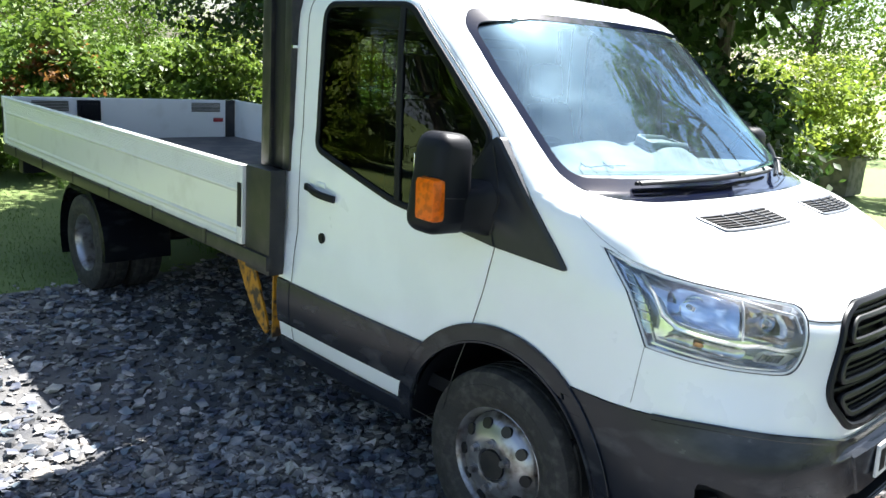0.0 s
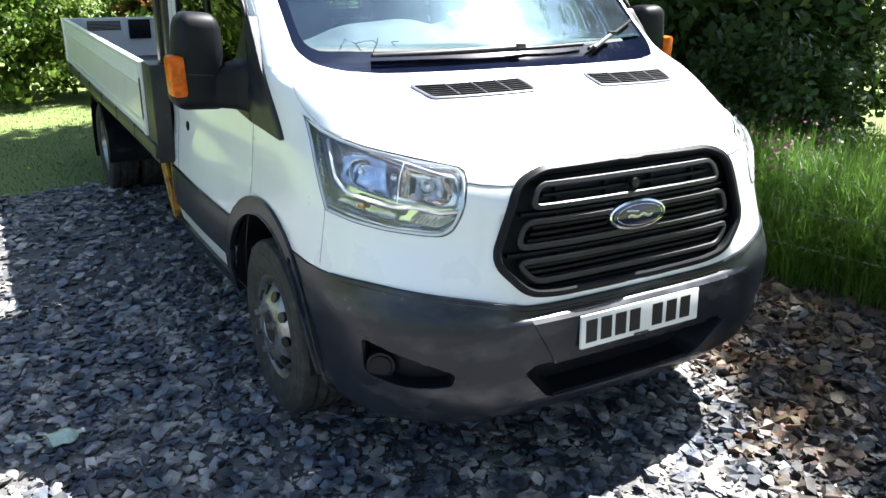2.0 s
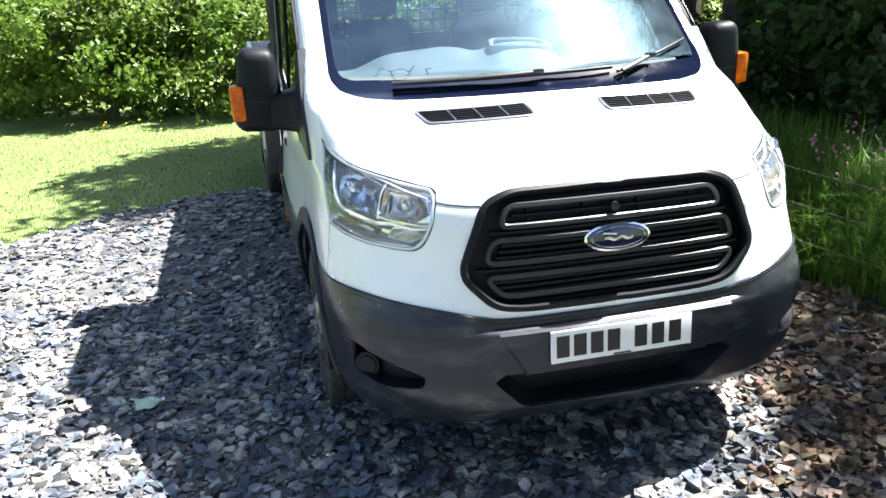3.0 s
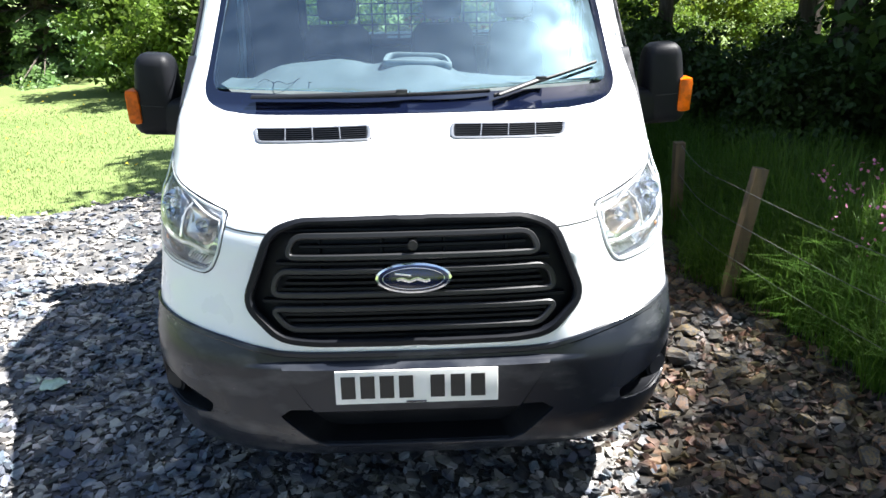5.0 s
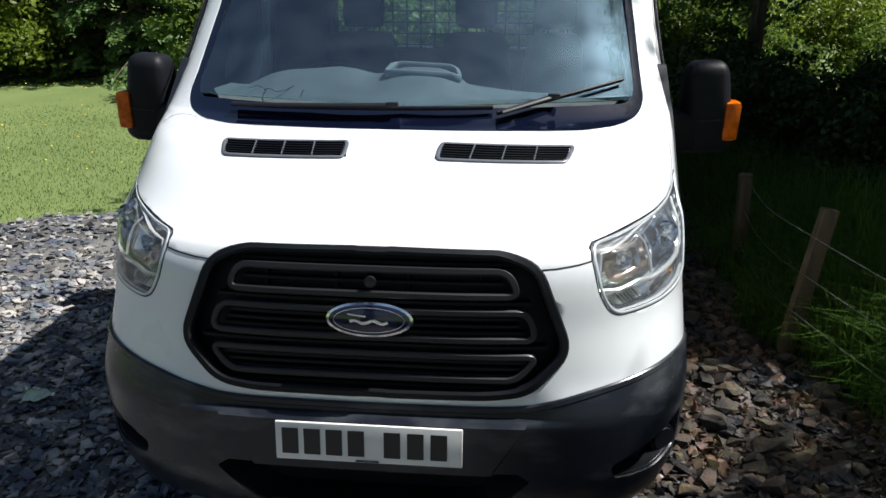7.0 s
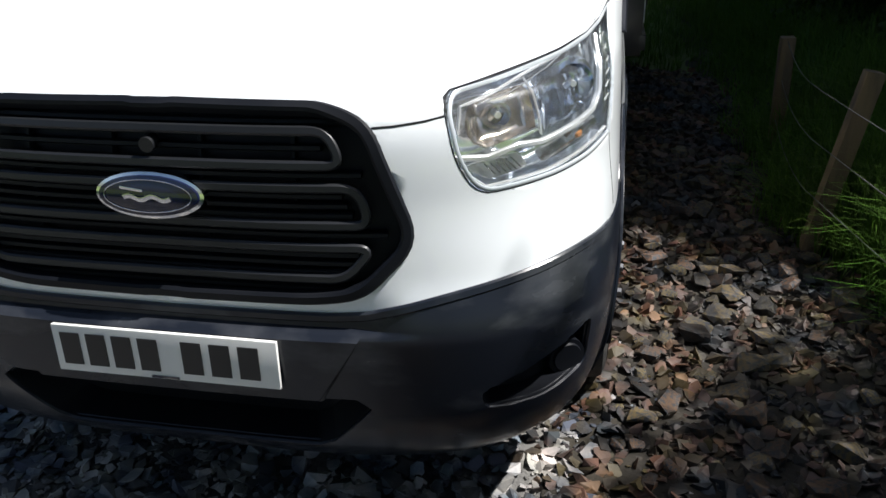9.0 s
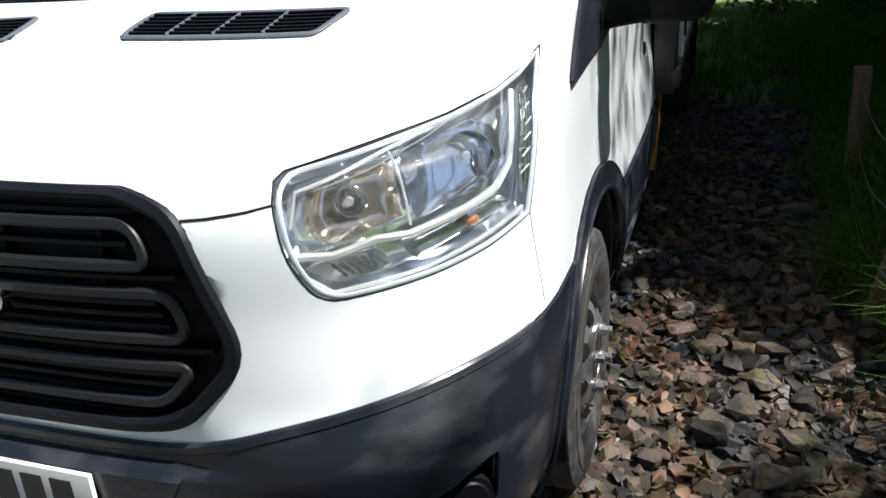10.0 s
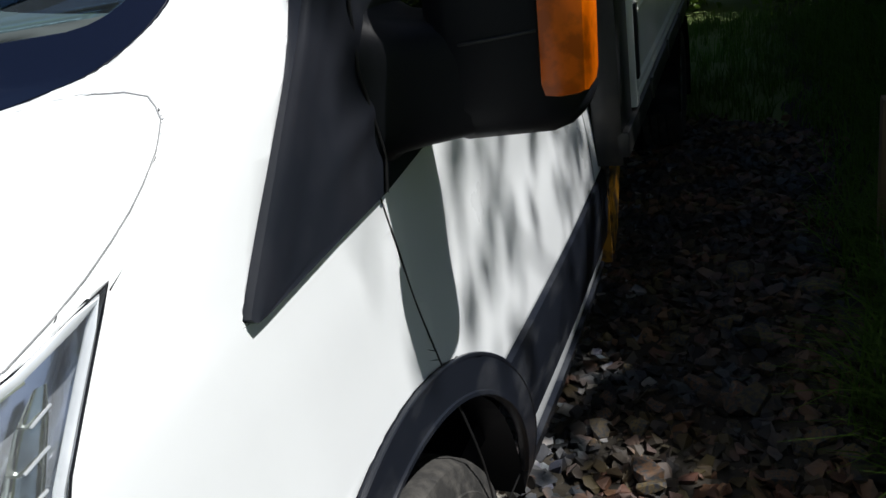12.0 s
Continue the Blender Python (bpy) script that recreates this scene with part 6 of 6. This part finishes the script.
stand(bush, [(-10.9, 13.2, 0.0, 1.1), (5.0, 13.4, 3.0, 0.72), (6.8, 13.2, 1.4, 0.78), (8.6, 12.8, 0.5, 0.74), (9.6, 7.4, 1.0, 0.7), (11.3, 6.8, 2.0, 0.75), (13.0, 6.2, 4.0, 0.72), (14.8, 5.6, 5.0, 0.8)], "rounded light green bushes")
hedge = broadleaf("hedge_shrub", "dense green hedge shrub behind the truck", "bush", 2.0, 1.35, 0.12, LEAF_HEDGE, 280, 50, 0.068, 63, 0.05, lobes=9)
stand(hedge, [(-3.2, 10.2, 0.0, 1.05), (-1.3, 9.9, 1.3, 0.95), (0.7, 9.8, 2.9, 0.95), (2.5, 9.6, 4.4, 0.92), (4.2, 9.3, 0.7, 0.60), (5.7, 8.9, 2.0, 0.60), (7.6, 8.3, 3.5, 0.92), (9.4, 8.6, 5.0, 1.0), (-4.6, 11.6, 2.2, 1.1)], "hedge behind the truck")
bronze = broadleaf("bronze_shrub", "shrub with bronze young leaves in the hedge", "bush", 2.1, 0.9, 0.8, LEAF_RED, 60, 30, 0.06, 71, 0.04, lobes=5)
stand(bronze, [(9.8, 7.2, 0.3, 0.95), (12.2, 6.3, 2.0, 0.95), (0.6, 9.3, 1.0, 0.85)], "bronze shrubs in the hedge")
willow = broadleaf("willow_shrub", "pale green willow shrub by the lawn", "bush", 3.2, 1.3, 0.7, LEAF_LIGHT, 150, 34, 0.07, 83, 0.06, lobes=7)
stand(willow, [(12.4, 2.2, 0.0, 1.1)])
# hedge shrubs again, with shade given by the darker leaf colour
shade = broadleaf("shaded_shrub", "hedge shrub beyond the fence, shade put into its leaf colour", "bush", 2.1, 1.25, 0.1, LEAF_DARK, 220, 30, 0.085, 95, 0.05, lobes=9)
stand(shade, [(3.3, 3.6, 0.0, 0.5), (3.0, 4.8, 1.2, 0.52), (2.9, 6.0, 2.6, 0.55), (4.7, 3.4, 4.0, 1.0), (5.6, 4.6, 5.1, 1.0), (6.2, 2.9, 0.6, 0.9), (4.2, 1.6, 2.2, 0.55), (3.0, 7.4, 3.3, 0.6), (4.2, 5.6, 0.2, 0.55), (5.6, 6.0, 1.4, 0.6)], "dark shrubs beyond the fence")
# a tree whose thin outer boughs reach over the truck's flank
bough = broadleaf("spreading_tree", "sparse leafy tree reaching over the fence", "tree", 7.4, 1.3, 5.0, LEAF_MID, 82, 24, 0.054, 91, 0.09, lobes=12, shift=(-2.2, -3.22), stretch=(0.42, 1.68))
stand(bough, [(6.5, 5.5, 0.0, 1.0)])
dapple = broadleaf("spreading_tree", "leafy tree dappling the stones beside the fence", "tree", 7.0, 0.95, 4.9, LEAF_MID, 96, 30, 0.060, 111, 0.09, lobes=13, shift=(-2.2, -0.3), stretch=(0.25, 1.8))
stand(dapple, [(7.6, 0.2, 0.0, 1.0), (7.1, -0.35, 0.12, 0.98)], "leafy trees dappling the stones")
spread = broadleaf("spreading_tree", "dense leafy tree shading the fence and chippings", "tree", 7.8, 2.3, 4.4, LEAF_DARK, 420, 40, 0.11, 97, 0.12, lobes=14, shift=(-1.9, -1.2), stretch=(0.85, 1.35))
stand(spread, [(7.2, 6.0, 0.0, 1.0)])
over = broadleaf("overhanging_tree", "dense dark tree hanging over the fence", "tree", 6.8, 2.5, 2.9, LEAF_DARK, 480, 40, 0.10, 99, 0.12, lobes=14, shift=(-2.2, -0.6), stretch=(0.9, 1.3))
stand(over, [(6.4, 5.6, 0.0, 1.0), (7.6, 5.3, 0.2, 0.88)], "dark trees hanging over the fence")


crest = broadleaf("tall_tree", "tall dark tree arching over the load bed", "tree", 7.4, 1.9, 4.6, LEAF_DARK, 300, 40, 0.11, 103, 0.15, lobes=14, shift=(-2.6, -1.5), stretch=(0.9, 1.2))
stand(crest, [(5.2, 7.4, 0.0, 1.0)])

# unseen crowns added to keep the sun off stones by the verge
veil = broadleaf("spreading_tree", "added unseen leaf crown that shades the verge", "tree", 5.7, 0.62, 4.8, LEAF_DARK, 110, 30, 0.10, 131, 0.08, lobes=9, shift=(-2.2, 1.0), stretch=(0.6, 1.7))
stand(veil, [(7.4, 0.9, 0.0, 1.0), (7.1, 1.15, -0.05, 1.0)], "low leafy trees shading the verge")
# trees added out of view to block sky and darken the right-hand ground
sky_blocker = broadleaf("spreading_tree", "added tree crown, mostly out of view, that blocks skylight", "tree", 8.8, 3.2, 4.5, LEAF_DARK, 330, 30, 0.26, 121, 0.2, lobes=18, shift=(-1.4, 0.2))
stand(sky_blocker, [(5.5, 3.75, 0.0, 0.56), (7.0, 3.6, 0.4, 0.6), (9.8, -7.5, 1.1, 1.1), (7.2, -5.0, 2.3, 0.95), (3.2, -9.0, 4.0, 1.15), (-1.5, -9.5, 0.6, 1.1)], "broad trees round the parking area")


# ---- grass ----
def blades(name, spots, heights, widths, mat, label, category, seed=0, lean=0.45):
    r = np.random.default_rng(seed)
    n = len(spots)
    a = r.uniform(0, 2 * np.pi, n)
    way = np.stack([np.cos(a), np.sin(a), np.zeros(n)], 1)
    side = np.stack([-np.sin(a), np.cos(a), np.zeros(n)], 1) * widths[:, None] / 2
    up = np.array([0, 0, 1.0])
    bend = (r.random(n) * lean)[:, None]
    h = heights[:, None]
    at_h = lambda k: spots + up * h * (k - 0.35 * bend * k**3) + way * bend * h * k**2.2
    p0, p1, p2, p3 = spots, at_h(0.45), at_h(0.75), at_h(1.0)
    v = np.stack([p0 - side, p0 + side, p1 - side * 0.9, p1 + side * 0.9, p2 - side * 0.6, p2 + side * 0.6, p3], 1).reshape(-1, 3)
    base = np.arange(n)[:, None] * 7
    f = np.concatenate([base + [0, 1, 3], base + [0, 3, 2], base + [2, 3, 5], base + [2, 5, 4], base + [4, 5, 6]], 1).reshape(-1, 3)
    me = bpy.data.meshes.new(name)
    me.vertices.add(len(v))
    me.vertices.foreach_set("co", v.astype(np.float32).ravel())
    me.loops.add(f.size)
    me.loops.foreach_set("vertex_index", f.astype(np.int32).ravel())
    me.polygons.add(len(f))
    me.polygons.foreach_set("loop_start", np.arange(0, f.size, 3, dtype=np.int32))
    me.update(calc_edges=True)
    me.materials.append(mat)
    return tagged(new(name, me), label, category, kind="stuff")


def grass_spots(count, x0, x1, y0, y1, keep, seed, tuft=0.0):
    r = np.random.default_rng(seed)
    out = []
    while len(out) < count:
        x, y = r.uniform(x0, x1), r.uniform(y0, y1)
        if keep(x, y, r):
            for _ in range(1 if not tuft else 9):
                px, py = x + r.normal(0, tuft), y + r.normal(0, tuft)
                out.append((px, py, ground_z(px, py) - 0.03))
    return np.array(out[:count])


sp = grass_spots(34000, 1.5, 5.2, -2.6, 7.5, lambda x, y, r: x > grass_x(y) - 0.06 + 0.14 * r.random() and r.random() < math.exp(-(x - 2) * 0.35), 5, 0.035)
rr = np.random.default_rng(6)
tall = 0.16 + 0.34 * np.clip((sp[:, 0] - 1.75) / 0.6, 0, 1)
lush = grass_spots(17000, 1.6, 3.0, -2.0, 2.4, lambda x, y, r: x > grass_x(y) - 0.04 + 0.10 * r.random(), 25, 0.03)
rear = grass_spots(9000, 0.2, 3.0, 4.3, 8.5, lambda x, y, r: y > grass_y(x) - 0.1, 26, 0.03)
sp = np.concatenate([sp, lush, rear])
tall = np.concatenate([tall, 0.34 + 0.30 * np.clip((lush[:, 0] - 1.8) / 0.7, 0, 1), np.full(len(rear), 0.16)])
blades("tall_grass", sp, tall * rr.uniform(0.5, 1.3, len(sp)), rr.uniform(0.004, 0.010, len(sp)), GRASS, "long uncut green grass along the fence", "grass", 7, 1.1)
sp = grass_spots(44000, -9.5, -0.5, 2.0, 10.0, lambda x, y, r: y > grass_y(x) - 0.05 - 0.12 * r.random() and r.random() < 1.15 - (math.hypot(x + 1.4, y + 3.2) - 6) / 9, 8, 0.25)
blades("lawn_blades", sp, rr.uniform(0.012, 0.036, len(sp)), rr.uniform(0.004, 0.008, len(sp)), TURF, "short mown grass blades of the lawn", "grass", 9, 0.9)
sp = grass_spots(320, -10, -1.5, 4.2, 13.0, lambda x, y, r: y > grass_y(x) + 0.3, 12)
quads("buttercups", sp + np.array([0, 0, 0.11]), np.tile([0, 0, 1.0], (len(sp), 1)) + rr.normal(size=(len(sp), 3)) * 0.3, rr.uniform(0.02, 0.035, len(sp)), FLOWER, None, 1.0, 3)
tagged(bpy.data.objects["buttercups"], "tiny yellow buttercups in the lawn", "flowers", kind="stuff")
sp = grass_spots(150, 2.15, 2.9, 0.05, 0.95, lambda x, y, r: True, 14, 0.05)
quads("pink_flowers", sp + np.stack([np.zeros(150), np.zeros(150), rr.uniform(0.55, 0.80, 150)], 1), rr.normal(size=(150, 3)), rr.uniform(0.012, 0.024, 150), PINK, None, 1.2, 4)
tagged(bpy.data.objects["pink_flowers"], "small pink wild flowers in the long grass", "flowers", kind="stuff")

# ---- fence ----
fence = tagged(new("wire_fence"), "weathered wooden posts with wire strands in long grass", "fence")
posts = [(2.42, -1.5, 0.74, 2), (1.79, 0.94, 0.80, 10), (1.88, 2.14, 0.68, -2)]
for x, y, h, tilt_d in posts:
    m = Matrix.Translation((x, y, ground_z(x, y) - 0.1)) @ Matrix.Rotation(radians(tilt_d), 4, "Y") @ Matrix.Rotation(radians(-tilt_d * 0.3), 4, "X")
    bm = boxes(((-0.036, -0.036, 0), (0.036, 0.036, h + 0.1), 0.006, m))
    part("post", bm, WOOD, fence)
for z in (0.66, 0.46, 0.25):
    bm = bmesh.new()
    pts = []
    for (ax, ay, ah, _), (bx, by, bh, _) in zip(posts, posts[1:]):
        for k in range(8):
            t = k / 8
            pts.append(Vector((ax + (bx - ax) * t - 0.045, ay + (by - ay) * t, z + 0.06 - 0.05 * math.sin(math.pi * t))))
    sweep(bm, pts, 0.0035, 0.0035, ring=5)
    part("wire", bm, WIRE, fence)

# ---- planter, flattened bottle ----
planter = tagged(new("stone_planter"), "old square stone planter filled with green plants", "planter")
planter.location = (11.6, 3.6, ground_z(11.6, 3.6))
CONCRETE = material("old_stone", (0.22, 0.20, 0.17), 0.9, second=(0.12, 0.12, 0.09), scale=6, bump=0.6, bump_scale=40)
part("box", boxes(((-0.36, -0.36, 0), (0.36, 0.36, 0.62), 0.03)), CONCRETE, planter)
part("slab", boxes(((-0.46, -0.46, 0.62), (0.46, 0.46, 0.68), 0.015)), CONCRETE, planter)
r_ = np.random.default_rng(31)
pp = r_.normal(size=(1500, 3)) * np.array([0.30, 0.30, 0.13]) + np.array([0, 0, 0.88])
pp[:, 2] = np.maximum(pp[:, 2], 0.70)
quads("foliage", pp, r_.normal(size=(1500, 3)) * 0.6 + np.array([0, 0, 1]), r_.uniform(0.04, 0.09, 1500), LEAF_LIGHT, planter, seed=5)
BOTTLE = material("pale_green_plastic", (0.42, 0.55, 0.42), 0.18, vary=0.2, scale=30, coat=0.4)
bottle = tagged(new("flattened_bottle"), "crushed pale green plastic bottle lying on the chippings", "bottle")
bottle.matrix_basis = Matrix.Translation((-1.75, 0.10, 0.04)) @ Matrix.Rotation(0.2, 4, "Z") @ Matrix.Diagonal((0.55, 0.95, 0.6, 1))
bm = bmesh.new()
lathe(bm, [(0.001, -0.10), (0.04, -0.098), (0.048, -0.08), (0.044, -0.03), (0.05, 0.0), (0.045, 0.04), (0.03, 0.075), (0.014, 0.09), (0.013, 0.115), (0.001, 0.116)], 18)
for v in bm.verts:
    v.co.z *= 0.42 + 0.1 * math.sin(v.co.x * 60)
    v.co.y *= 1.2 + 0.15 * math.sin(v.co.x * 45 + 1)
part("body", bm, BOTTLE, bottle)
bm = bmesh.new()
cyl(bm, (0.113, 0, 0), (0.132, 0, 0), 0.013, 0.013, 14)
part("cap", bm, PLATE, bottle)

# ---- single stones beside the truck ----
bed_of = bpy.data.objects["gravel_area"]
shapes = []
for k in range(14):
    r = random.Random(700 + k)
    bm = bmesh.new()
    wide, tall = r.uniform(0.6, 0.85), r.uniform(0.34, 0.55)
    for j in range(17):
        p = Vector((r.gauss(0, 1), r.gauss(0, 1), r.gauss(0, 1))).normalized()
        p = Vector([math.copysign(abs(c) ** 0.55, c) for c in p])
        bm.verts.new((p.x * r.uniform(0.85, 1.0), p.y * wide, p.z * tall))
    bmesh.ops.convex_hull(bm, input=bm.verts[:])
    bmesh.ops.delete(bm, geom=[v for v in bm.verts if not v.link_faces], context="VERTS")
    me = bpy.data.meshes.new("stone")
    bm.to_mesh(me)
    bm.free()
    me.shade_flat()
    me.materials.append(STONE_WARM)
    shapes.append(me)
made = 0
while made < 300:
    x, y = rng.uniform(0.75, 2.2), rng.uniform(-1.8, 2.2)
    if max(brown_x(y), 0.95) < x < grass_x(y) and math.hypot(x - 0.86, y) > 0.22:
        s = 0.021 + (0.018 + 0.032 * min(1, max(0, (x - 0.95) / 0.3))) * rng.random() ** 1.5
        ob = new("stone", shapes[int(rng.integers(14))])
        ob.parent = bed_of
        ob.matrix_basis = Matrix.LocRotScale((x, y, 0.014 + 0.30 * s), Euler((rng.normal(0, 0.22), rng.normal(0, 0.22), rng.uniform(0, 6.28))), (s, s, s))
        made += 1
